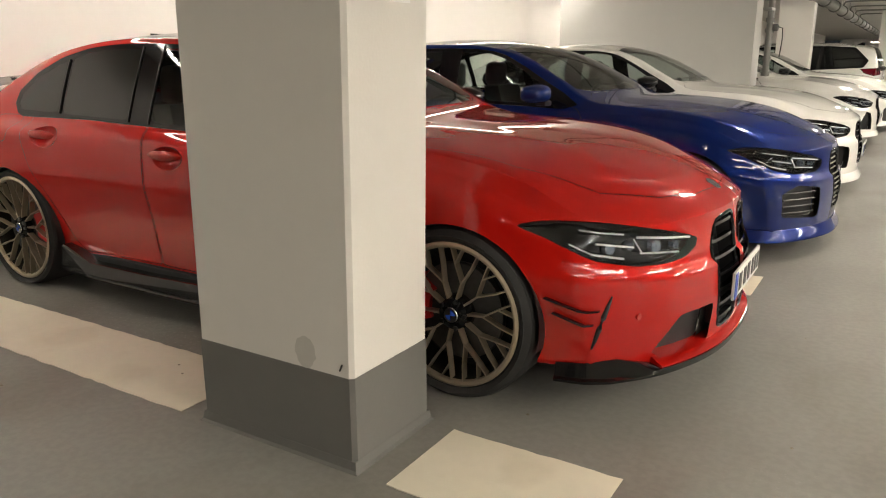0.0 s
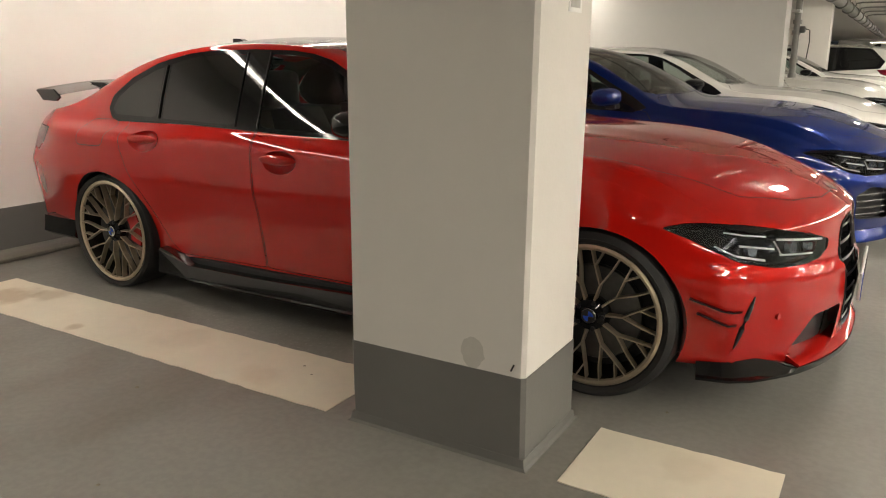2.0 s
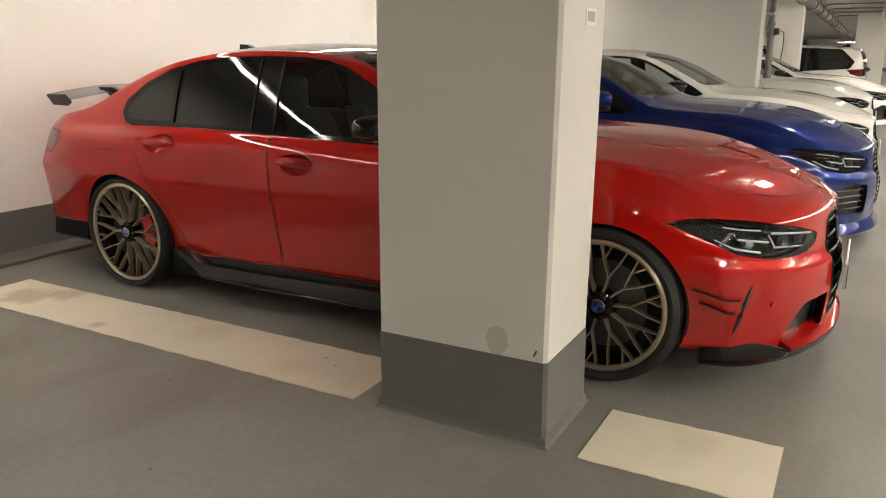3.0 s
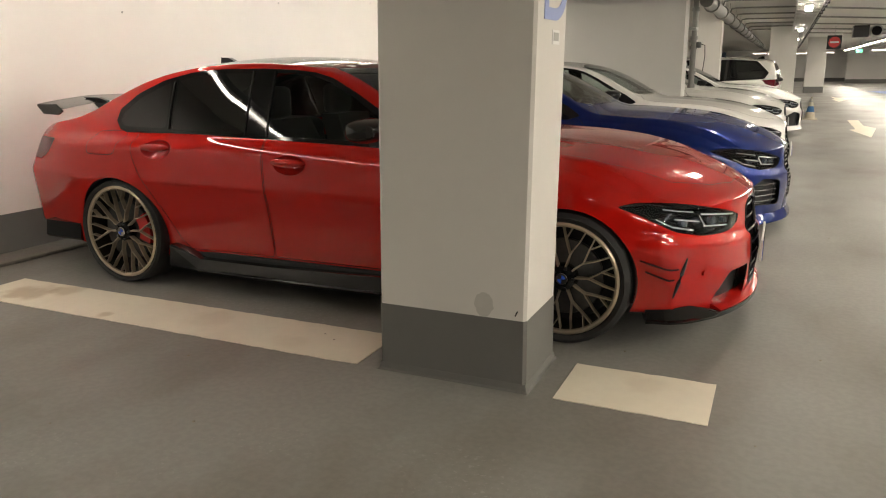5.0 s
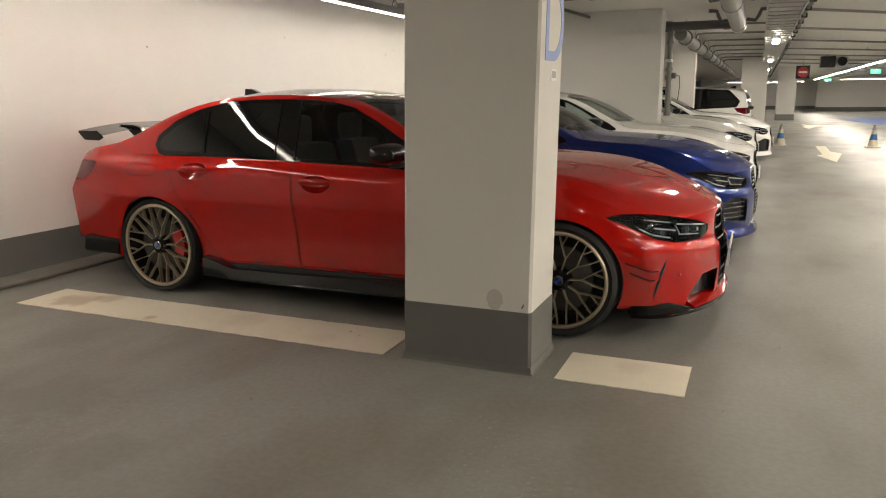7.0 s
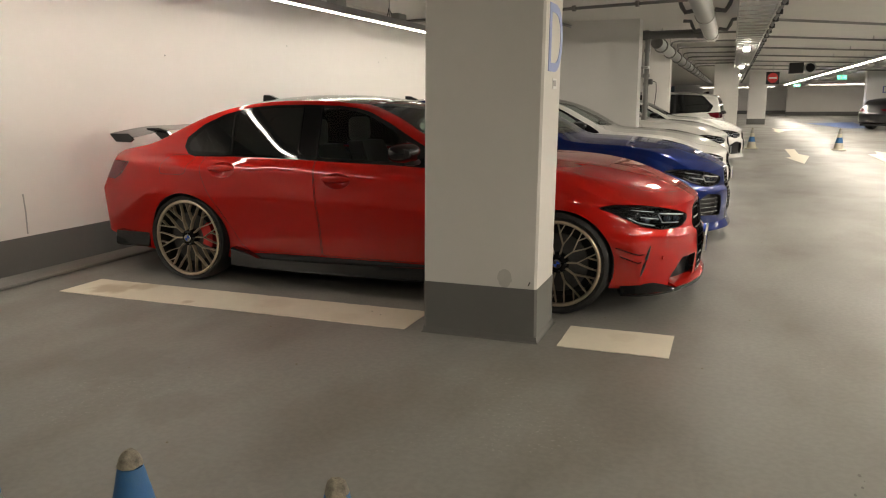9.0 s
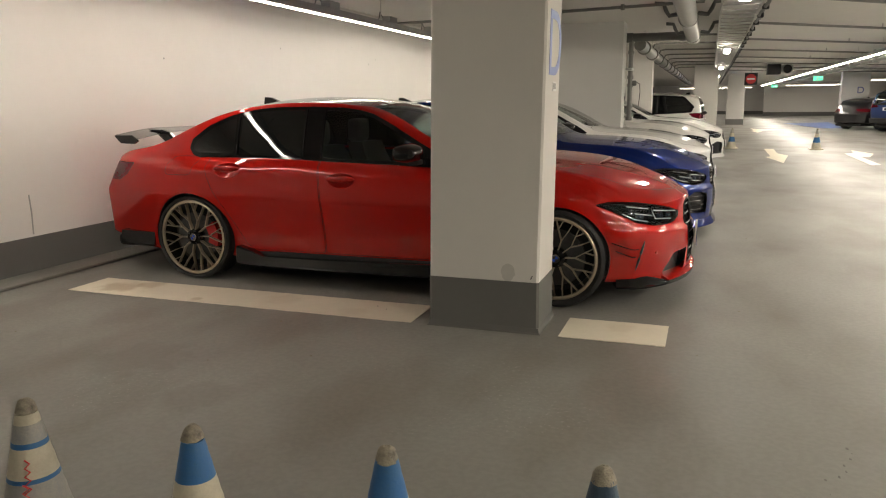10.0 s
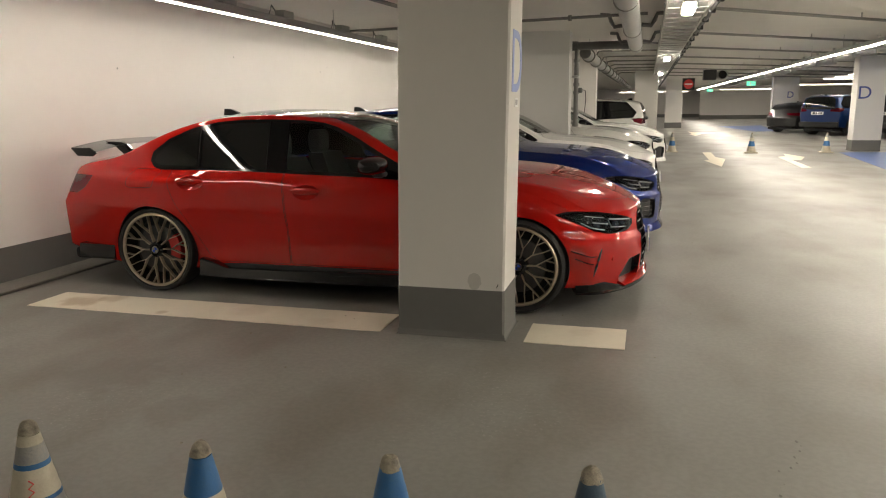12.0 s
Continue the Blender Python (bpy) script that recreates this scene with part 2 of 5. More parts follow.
def prism(outline, depth, to3, bm=None):
    """A flat outline given thickness; to3(u, v, d) places it."""
    bm = bm or bmesh.new()
    a = [bm.verts.new(to3(u, v, 0)) for u, v in outline]
    b = [bm.verts.new(to3(u, v, depth)) for u, v in outline]
    bm.faces.new(a)
    bm.faces.new(b)
    n = len(a)
    for i in range(n):
        bm.faces.new((a[i], a[(i + 1) % n], b[(i + 1) % n], b[i]))
    return bm


def hermite(xs, ys):
    """A smooth curve without overshoot through the points."""
    xs, ys = np.array(xs, float), np.array(ys, float)
    d = np.diff(ys) / np.diff(xs)
    m = np.zeros(len(xs))
    m[0], m[-1] = d[0], d[-1]
    for i in range(1, len(xs) - 1):
        m[i] = 0 if d[i - 1] * d[i] <= 0 else 2 * d[i - 1] * d[i] / (d[i - 1] + d[i])

    def at(x):
        x = min(max(x, xs[0]), xs[-1])
        i = min(int(np.searchsorted(xs, x, side="right")) - 1, len(xs) - 2)
        hh = xs[i + 1] - xs[i]
        t = (x - xs[i]) / hh
        return float((2 * t**3 - 3 * t**2 + 1) * ys[i] + (t**3 - 2 * t**2 + t) * hh * m[i] + (-2 * t**3 + 3 * t**2) * ys[i + 1] + (t**3 - t**2) * hh * m[i + 1])
    return at

# ---- structure ----
def slab(name, x0, x1, y0, y1, z0, z1, m, label="", bevel=0.0):
    return tagged(part(name, box(x0, x1, y0, y1, z0, z1, bevel), m, smooth=bool(bevel)), label, kind="structure")


slab("floor", -9.0, 20.0, -38.0, 78.0, -0.3, 0.0, M_FLOOR, "grey coated garage floor with dull sheen and stains")
slab("ceiling", -9.0, 20.0, -38.0, 78.0, CEIL, CEIL + 0.3, M_CEIL, "pale painted concrete garage ceiling")
DADO = 0.31


def wall(name, x0, x1, y0, y1, label, m=M_WALL, chamfer=0.0, lean=0.0):
    def block(grow, ch):
        a, b, c, d = x0 - grow, x1 + grow, y0 - grow, y1 + grow
        return [(a + ch, c), (b - ch, c), (b, c + ch), (b, d - ch), (b - ch, d), (a + ch, d), (a, d - ch), (a, c + ch)] if ch else [(a, c), (b, c), (b, d), (a, d)]
    tagged(part(name, prism(block(0, chamfer), CEIL - DADO, lambda u, v, d: Vector((u + lean * d, v, DADO + d))), m, smooth=False), label, kind="structure")
    tagged(part("baseboard_" + name[5:], prism(block(0.003, chamfer), DADO - .02, lambda u, v, d: Vector((u, v, .02 + d))), M_DADO, smooth=False), "dark grey painted wall base band", kind="structure")
    cove = bmesh.new()
    lo = [cove.verts.new(c) for c in ((x0 - .018, y0 - .018, 0), (x1 + .018, y0 - .018, 0), (x1 + .018, y1 + .018, 0), (x0 - .018, y1 + .018, 0))]
    mi = [cove.verts.new(c) for c in ((x0 - .009, y0 - .009, .008), (x1 + .009, y0 - .009, .008), (x1 + .009, y1 + .009, .008), (x0 - .009, y1 + .009, .008))]
    hi = [cove.verts.new(c) for c in ((x0 - .004, y0 - .004, .035), (x1 + .004, y0 - .004, .035), (x1 + .004, y1 + .004, .035), (x0 - .004, y1 + .004, .035))]
    for ra, rb in ((lo, mi), (mi, hi)):
        for k in range(4):
            cove.faces.new((ra[k], ra[(k + 1) % 4], rb[(k + 1) % 4], rb[k]))
    cove.faces.new(hi)
    tagged(part("trim_" + name[5:], cove, M_DADO), "grey coating turned up at the wall foot", kind="structure")


wall("wall_west", -5.9, -5.5, -34.0, 60.0, "off-white painted concrete wall behind the bays")
wall("wall_south", -5.5, 17.0, -34.4, -34.0, "off-white painted concrete end wall")
wall("wall_east", 17.0, 17.4, -34.4, 72.0, "off-white painted concrete wall")
wall("wall_north", 3.85, 17.0, 65.0, 65.4, "off-white painted concrete far wall")
wall("wall_north_end", -5.5, 17.0, 73.0, 73.4, "off-white painted concrete far wall")
wall("wall_cross", -4.75, -1.86, 11.3, 11.8, "pale grey painted cross wall between the bays", M_CROSS)


def pillar(name, x0, x1, y0, y1, label, lean=0.0):
    wall(name, x0, x1, y0, y1, label, M_PILLAR, 0.013, lean)


pillar("wall_pillar_near", -1.918, -1.243, 1.622, 2.034, "pale painted concrete pillar with a dark grey base", 0.018)
pillar("wall_pillar_row", -2.36, -1.72, 16.7, 17.1, "pale painted concrete pillar with a dark grey base")
pillar("wall_pillar_row_far", -.95, -.1, 26.8, 27.3, "pale painted concrete pillar with a dark grey base")
pillar("wall_pillar_lane", 0.5, 1.4, 41.3, 41.9, "pale painted concrete pillar with a dark grey base")
pillar("wall_pillar_east", 5.22, 5.95, 20.9, 21.5, "pale painted concrete pillar with a dark grey base")
pillar("wall_pillar_east_far", 5.85, 7.1, 40.0, 40.6, "pale painted concrete pillar with a dark grey base")


def stripe(x0, x1, y0, y1, label="cream painted bay line on the grey floor", m=M_LINE):
    """A painted line with slightly ragged edges."""
    bm = bmesh.new()
    n = max(4, int((x1 - x0) / 0.045))
    rows = []
    for i in range(n + 1):
        x = x0 + (x1 - x0) * i / n
        j0, j1 = random.uniform(-.004, .004), random.uniform(-.004, .004)
        rows.append([bm.verts.new((x, y0 + j0, 0.004)), bm.verts.new((x, y1 + j1, 0.004))])
    for a, b in zip(rows, rows[1:]):
        bm.faces.new((a[0], b[0], b[1], a[1]))
    ext = bmesh.ops.extrude_face_region(bm, geom=bm.faces[:])
    for v in ext["geom"]:
        if isinstance(v, bmesh.types.BMVert):
            v.co.z = 0.0006
    return tagged(part("bay_line", bm, m, smooth=False), label, "bay line", "painted bay lines", "structure")


for k in range(0, 8):
    y0 = 1.61 + PITCH * k
    if k != 6:
        stripe(-1.12, -0.52, y0, y0 + 0.4)
    stripe(-4.81, -2.045, y0, y0 + 0.4)

tagged(part("trim_kerb", box(-5.5, -5.22, -33.9, 11.2, 0.0005, 0.028, 0.01), M_FLOOR), "low grey coated kerb along the wall foot", kind="structure")

# ---- strip lights, lamps, ceiling services ----
def strip_light(x, y0, y1, z, along="y", glow=M_TUBE, label="long glowing strip light under a cable tray", half=.024):
    """A run of strip luminaires hung from the ceiling: a metal channel with a glowing segment each 1.5 m."""
    e = empty("strip_light", pose(x, y0, z) if along == "y" else pose(x, y0, z, 0, 0, -90))
    run = y1 - y0
    part("channel", box(-.075, .075, 0, run, 0.006, 0.085, 0.006), M_GREYBOX, e)
    n = max(1, round(run / 1.52))
    for i in range(n):
        a, b = run * i / n + .008, run * (i + 1) / n - .008
        part("diffuser", box(-half, half, a, b, -0.004, 0.008, 0.003), glow, e)
    for i in range(0, n + 1, 2):
        yy = min(max(run * i / n, .1), run - .1)
        part("hanger", tube([(0, yy, .08), (0, yy, CEIL - z + .01)], .005, 6), M_ALU, e)
    return tagged(e, label, "strip light", "strip lights")


wall_strip = strip_light(-4.65, -1.8, 16.0, 2.36)
for yy in (4.35, 5.65, 7.4, 9.0, 10.7):
    b = part("ballast_box", box(-.06, .06, yy + 1.67, yy + 1.93, .09, .17, .008), M_GREYBOX, wall_strip)
    part("cable", tube([(-.05, yy + 1.67, .16), (-.06, yy + 1.6, .22), (-.02, yy + 1.5, .16), (0, yy + 1.42, .1)], .006, 6), M_BLACK, b)
strip_light(3.3, -4.0, 60.0, 2.36, "y", M_LANE, "long glowing strip light over the driving lane", .05)
# far rows over the bays across the lane; y=68 is added to light the end
for yy, xa, xb in ((28.0, 6.6, 10.6), (31.0, 6.8, 11.5), (34.0, 7.0, 13.0), (46.0, 7.0, 11.0), (60.0, 5.0, 10.0), (68.0, -3.0, 3.0), (24.0, 6.6, 10.0),
                   # unseen fill strips, added to brighten the near floor, pillar and red nose
                   (-1.0, 4.7, 9.7), (2.0, 4.7, 9.7), (5.5, 4.7, 9.7), (8.0, 4.7, 9.7), (11.5, 4.7, 9.7)):
    strip_light(xa, yy, yy + (xb - xa), 2.36, "x", M_TUBE if yy > 10 else M_FILL, "glowing strip light over the bays across the lane", .05 if yy > 10 else .024)

# square-section lamps beside the cable tray
for yy in (-3.6, 5.7, 15.0, 24.3, 33.5, 42.8):
    e = empty("tray_lamp", pose(-.08, yy, 2.4))
    part("housing", box(-.07, .07, -.34, .34, 0, .05, .01), M_GREYBOX, e)
    part("diffuser", box(-.06, .06, -.33, .33, -.06, 0, .02, 3), M_LAMP, e)
    part("bracket", tube([(0, 0, .04), (0, 0, CEIL - 2.39)], .008, 6), M_ALU, e)
    tagged(e, "small bright lamp hung beside the cable tray", "lamp", "lamps along the tray")

# cable tray with rungs, and the black cable bundle along its edge
tray = empty("cable_tray")
for xx in (-.29, .16):
    part("side_rail", box(xx - .012, xx + .012, -8, 55, 2.44, 2.52, .004), M_ALU, tray)
rung = None
for i in range(120):
    yy = -7.8 + i * .52
    ob = part("rung", box(-.29, .16, yy - .02, yy + .02, 2.44, 2.455), M_ALU, tray, smooth=False) if rung is None else new("rung", rung)
    if rung is None:
        rung, first = ob.data, yy
    else:
        ob.parent, ob.location = tray, (0, yy - first, 0)
part("tray_bed", box(-.27, .14, -8, 55, 2.47, 2.475), M_ALU, tray, smooth=False)
for yy in range(-7, 55, 3):
    part("hanger", tube([(-.29, yy, 2.5), (-.29, yy, CEIL + .01)], .008, 6), M_ALU, tray)
tagged(tray, "galvanised cable tray hung under the ceiling", "cable tray")
rng = random.Random(5)
pts = [(.2 + rng.uniform(-.012, .012), -8 + .3 * i, 2.43 + rng.uniform(-.012, .02)) for i in range(200)]
cable = empty("cable_bundle")
part("cable", tube(pts, .022, 7), M_BLACK, cable)
for i in range(60):
    part("clip", box(.165, .245, -7.5 + i - .04, -7.5 + i + .04, 2.405, 2.47, .008), M_BLACK, cable)
tagged(cable, "black cable bundle clipped along the tray", "cable")


# wide tray with upright hangers beside the lane's strip light
tray = empty("cable_tray")
for xx in (4.05, 4.45):
    part("side_rail", box(xx - .012, xx + .012, 6, 55, 2.46, 2.53, .004), M_ALU, tray)
part("tray_bed", box(4.06, 4.44, 6, 55, 2.468, 2.474), M_ALU, tray, smooth=False)
for i in range(24):
    yy = 7 + 1.9 * i
    part("hanger", box(3.98, 4.035, yy - .03, yy + .03, 2.36, CEIL + .01, .004), M_GREYBOX, tray)
    part("crossbar", box(3.98, 4.5, yy - .025, yy + .025, 2.40, 2.459, .004), M_GREYBOX, tray)
tagged(tray, "grey cable tray on upright hangers beside the strip light", "cable tray")


def pipe_run(name, pts, r, m, label, collars=(), parent=None, cr=1.18):
    e = empty(name)
    part("pipe", tube(pts, r, 18), m, e)
    for a, b in collars:
        part("collar", tube([a, b], r * cr, 18), m if m is not M_BLACK else M_ALU, e)
    tagged(e, label, "pipe")
    return e


M_PIPE = mat("pipe_jacket", (0.36, 0.355, 0.335), 0.36, 0.6, vary=0.2, scale=6)
M_PIPE_DARK = mat("dark_pipe", (0.14, 0.14, 0.135), 0.5, 0.2, vary=0.25, scale=9)
M_PIPE_GREY = mat("grey_pipe", (0.24, 0.235, 0.22), 0.45, 0.3, vary=0.25, scale=9)
big = pipe_run("duct_pipe", [(-.68, -8, 2.44), (-.70, 11.9, 2.44)], .12, M_PIPE, "large bright metal-jacketed pipe under the ceiling",
               [((-.70, y, 2.44), (-.70, y + .12, 2.44)) for y in (-4, -1, 2, 5.2, 8.4, 11.3)], cr=1.08)
for y in (2.0, 5.2, 8.4, 11.3):
    for sg in (1, -1):
        part("branch", tube([(-.70 + .12 * sg, y + .06, 2.5), (-.70 + .25 * sg, y + .06, 2.48), (-.70 + .3 * sg, y + .06, 2.56), (-.70 + .33 * sg, y + .06, 2.64), (-.70 + .45 * sg, y + .06, 2.65)], .03, 10), M_PIPE_DARK, big)
    part("hanger", tube([(-.70, y, 2.55), (-.70, y, CEIL + .01)], .008, 6), M_ALU, big)
pipe_run("drain_pipe", [(-1.9, 12.12, 2.5), (-.72, 12.12, 2.5)], .075, M_PIPE_DARK, "dark horizontal drain pipe",
         [((-1.9, 12.12, 2.5), (-1.78, 12.12, 2.5)), ((-.95, 12.12, 2.5), (-.84, 12.12, 2.5))])
stand = pipe_run("standpipe", [(-1.80, 12.12, 2.44), (-1.80, 12.12, .98)], .045, M_PIPE_GREY, "grey standpipe with valve at the wall end",
                 [((-1.8, 12.12, z), (-1.8, 12.12, z + .06)) for z in (2.2, 1.75, 1.6, 1.2, .98)], cr=1.35)
part("bracket", box(-1.86, -1.74, 11.79, 12.1, 1.9, 1.94, .006), M_ALU, stand)
part("valve", box(-1.76, -1.68, 12.06, 12.18, 1.62, 1.72, .02), M_PIPE_DARK, stand)
part("drain_hose", tube([(-1.68, 12.1, 1.68), (-1.62, 12.1, 1.66), (-1.61, 12.1, 1.5), (-1.63, 12.1, 1.25)], .008, 6), M_RUBBER, stand)
back = pipe_run("sprinkler_main", [(-1.66, 12.3, 2.38), (-1.66, 48, 2.38)], .11, M_PIPE_GREY, "grey main pipe with collars under the ceiling",
                [((-1.66, 13.2 + 2.2 * k, 2.38), (-1.66, 13.38 + 2.2 * k, 2.38)) for k in range(14)], cr=1.25)
for k in range(8):
    y = 13.3 + 2.2 * k
    part("branch", tube([(-1.66, y, 2.48), (-1.62, y, 2.6), (-1.5, y + .02, 2.62), (-.3, y + .3, 2.62)], .02, 8), M_PIPE_GREY, back)
    part("hanger", tube([(-1.66, y, 2.45), (-1.66, y, CEIL + .01)], .007, 6), M_ALU, back)
# thin sprinkler lines fanning over the lane
for k in range(9):
    y = 4.4 + 3.6 * k
    e = pipe_run("sprinkler_line", [(.3, y, 2.63), (9.5, y + 8.6, 2.63)], .023, M_PIPE_GREY, "thin grey sprinkler pipe under the ceiling")
    for q in (.25, .55, .85):
        px, py = .3 + 9.2 * q, y + 8.6 * q
        part("sprinkler_head", tube([(px, py, 2.61), (px, py, CEIL + .01)], .012, 8), M_ALU, e)
pipe_run("conduit", [(-5.4, 9.2, 2.63), (-.5, 8.3, 2.63)], .022, M_PIPE_GREY, "thin grey pipe under the ceiling",
         [((-3.4 + .9 * k, 8.83 - .165 * k, 2.63), (-3.36 + .9 * k, 8.82 - .165 * k, 2.63)) for k in range(3)], cr=1.9)
pipe_run("conduit", [(-3.9, 2.6, 2.64), (-3.0, 12.0, 2.64)], .025, M_PIPE_DARK, "thin dark conduit under the ceiling")

# ---- vehicles ----
from mathutils.bvhtree import BVHTree


def in_poly(u, v, poly):
    """Whether (u, v) lies inside the outline."""
    ins, j = False, len(poly) - 1
    for i in range(len(poly)):
        (xi, yi), (xj, yj) = poly[i], poly[j]
        if (yi > v) != (yj > v) and u < (xj - xi) * (v - yi) / (yj - yi) + xi:
            ins = not ins
        j = i
    return ins


def rounded(poly, n=3, r=0.25):
    """Cuts an outline's corners round."""
    out = []
    m = len(poly)
    for i in range(m):
        p, a, b = Vector(poly[i]), Vector(poly[i - 1]), Vector(poly[(i + 1) % m])
        s, e = p.lerp(a, r), p.lerp(b, r)
        for k in range(n + 1):
            t = k / n
            q = s.lerp(p, t).lerp(p.lerp(e, t), t)
            out.append((q.x, q.y))
    return out


def circle(cx, cz, r, n=44):
    return [(cx + r * math.cos(2 * math.pi * k / n), cz + r * math.sin(2 * math.pi * k / n)) for k in range(n)]


SIDE = (Vector((1, 0, 0)), Vector((0, 0, 1)))
FRONT = (Vector((0, 1, 0)), Vector((0, 0, 1)))
PLAN = (Vector((1, 0, 0)), Vector((0, 1, 0)))
DIAG = (Vector((0.658, -0.753, 0)), Vector((0, 0, 1)))
RDIAG = (Vector((0.5, 0.866, 0)), Vector((0, 0, 1)))


class Shell:
    """Half of a car's outer skin (y >= 0): a lofted grid from which panels are cut out."""

    def __init__(self, p):
        self.p = p
        top, belt, wid, low = (hermite(*p[k]) for k in ("top", "belt", "width", "low"))
        x_nose, x_tail = p["nose"], p["tail"]
        self.bm = bm = bmesh.new()
        self.zone = bm.faces.layers.int.new("zone")
        self.panel = bm.faces.layers.int.new("panel")
        n = 74
        st = [x_tail + (x_nose - x_tail) * (0.5 - 0.5 * math.cos(math.pi * i / n)) * 0.45 + (x_nose - x_tail) * (i / n) * 0.55 for i in range(n + 1)]

        def bowed(s, y, z):
            kf = min(max((s - p["bow_from"]) / (x_nose - p["bow_from"]), 0), 1) ** 1.5
            kr = min(max((p["rear_from"] - s) / (p["rear_from"] - x_tail), 0), 1) ** 1.5
            x = s - kf * (p["bow"] * (y / 0.87) ** 2.4 + p["lean"] * max(z - 0.42, 0) ** 1.3 + 0.10 * max(0.36 - z, 0) + p["ledge"] / (1 + math.exp(-(z - .505 - .05 * (y / .87) ** 4) / .006)))
            x += kr * (p["rear_bow"] * (y / 0.87) ** 2.6 + p["rear_lean"] * max(0.6 - z, 0) + p["rear_top"] * max(z - .68, 0))
            return Vector((x, y, z))

        rows, zones = [], None
        for s in st:
            w, zb, zt, zl = wid(s), belt(s), top(s), low(s)
            ws = min(w * p["waist"], p["glass_y"] + .12 * max(0, s - .5))
            h = zb - zl
            lowpts = [(w * .88, zl), (w * .928, zl + .02), (w * .936, zl + .14 * h), (w * .961, zl + .34 * h), (w * .994, zl + .56 * h), (w, zl + .64 * h),
                      (w * .990, zl + .77 * h), (w * .976, zl + .895 * h), (ws + .008, zl + .955 * h), (ws - .02, zb)]
            crown = p["crown"]
            d = zt - crown - zb
            zr = zb + 0.5 * (d + math.sqrt(d * d + 0.0016)) + 0.004
            zr = min(zr, zt - 0.004) if zt > zb + .02 else zb + 0.004
            wr = ws - .02 - p["tumble"] * (zr - zb) - .015
            pts, zz = [], []
            # lower side, smoothed
            ctrl = [Vector((a, b)) for a, b in lowpts]
            for i in range(len(ctrl) - 1):
                a, b, c, e = ctrl[max(i - 1, 0)], ctrl[i], ctrl[i + 1], ctrl[min(i + 2, len(ctrl) - 1)]
                for k in range(3):
                    t = k / 3
                    q = 0.5 * ((2 * b) + (c - a) * t + (2 * a - 5 * b + 4 * c - e) * t * t + (3 * b - a - 3 * c + e) * t ** 3)
                    pts.append((q.x, q.y))
                    zz.append(0)
            g0 = ctrl[-1]
            for k in range(10):
                t = k / 10
                bulge = 0.007 * 4 * t * (1 - t) * min(1, max(0, (zr - zb) / .3))
                pts.append((g0.x + (wr - g0.x) * t + bulge, g0.y + (zr - g0.y) * t))
                zz.append(1)
            for k in range(15):
                t = k / 14
                e = (1 - t)
                dome = p["dome"] * math.exp(-((wr * e - p["dome_y"]) / .07) ** 2) * min(1, max(0, (s - .8) / .3)) * min(1, max(0, (2.1 - s) / .5))
                pts.append((wr * e, zr + (zt - zr) * (1 - e ** p["crown_pow"]) + dome))
                zz.append(2)
            zones = zz
            rows.append([bm.verts.new(bowed(s, max(y, 0), z)) for y, z in pts])
        for ra, rb in zip(rows, rows[1:]):
            for k in range(len(ra) - 1):
                f = bm.faces.new((ra[k], rb[k], rb[k + 1], ra[k + 1]))
                f[self.zone] = zones[k]
        # nose and tail faces
        for ring, z in ((rows[-1], 3), (rows[0], 4)):
            s = x_nose if z == 3 else x_tail
            cols = 16
            grid = []
            for v in ring:
                y, zc = v.co.y, v.co.z
                line = [v]
                for c in range(1, cols + 1):
                    yy = y * (1 - c / cols)
                    line.append(bm.verts.new(bowed(s, yy, zc)) if y > 1e-6 else v)
                grid.append(line)
            for a, b in zip(grid, grid[1:]):
                for c in range(cols):
                    vs = list(dict.fromkeys((a[c], a[c + 1], b[c + 1], b[c])))
                    if len(vs) > 2:
                        try:
                            f = bm.faces.new(vs)
                            f[self.zone] = z
                        except ValueError:
                            pass
        bmesh.ops.remove_doubles(bm, verts=bm.verts[:], dist=1e-5)
        bmesh.ops.recalc_face_normals(bm, faces=bm.faces[:])
        bm.faces.ensure_lookup_table()
        probe = max(bm.faces, key=lambda f: f.calc_center_median().y)
        if probe.normal.y < 0:
            bmesh.ops.reverse_faces(bm, faces=bm.faces[:])
        self.names = ["body"]
        self.tree = BVHTree.FromBMesh(bm)

    def side(self, x, z):
        """The skin's y at the side."""
        hit = self.tree.ray_cast(Vector((x, 3, z)), Vector((0, -1, 0)))[0]
        return hit.y if hit else 0.9

    def nose(self, y, z):
        hit = self.tree.ray_cast(Vector((4, max(y, .002), z)), Vector((-1, 0, 0)))[0]
        return hit.x if hit else self.p["nose"]

    def lid(self, x, y):
        hit = self.tree.ray_cast(Vector((x, max(y, .002), 4)), Vector((0, 0, -1)))[0]
        return hit.z if hit else 1.0

    def diag(self, u, z):
        """A point on the front corner by its diagonal coordinate, and the skin's normal."""
        eu = DIAG[0]
        way = Vector((-eu.y, eu.x, 0)) * -1
        hit, nrm, _, _ = self.tree.ray_cast(Vector((eu.x * u, eu.y * u, z)) - way * 4, way)
        return hit, nrm

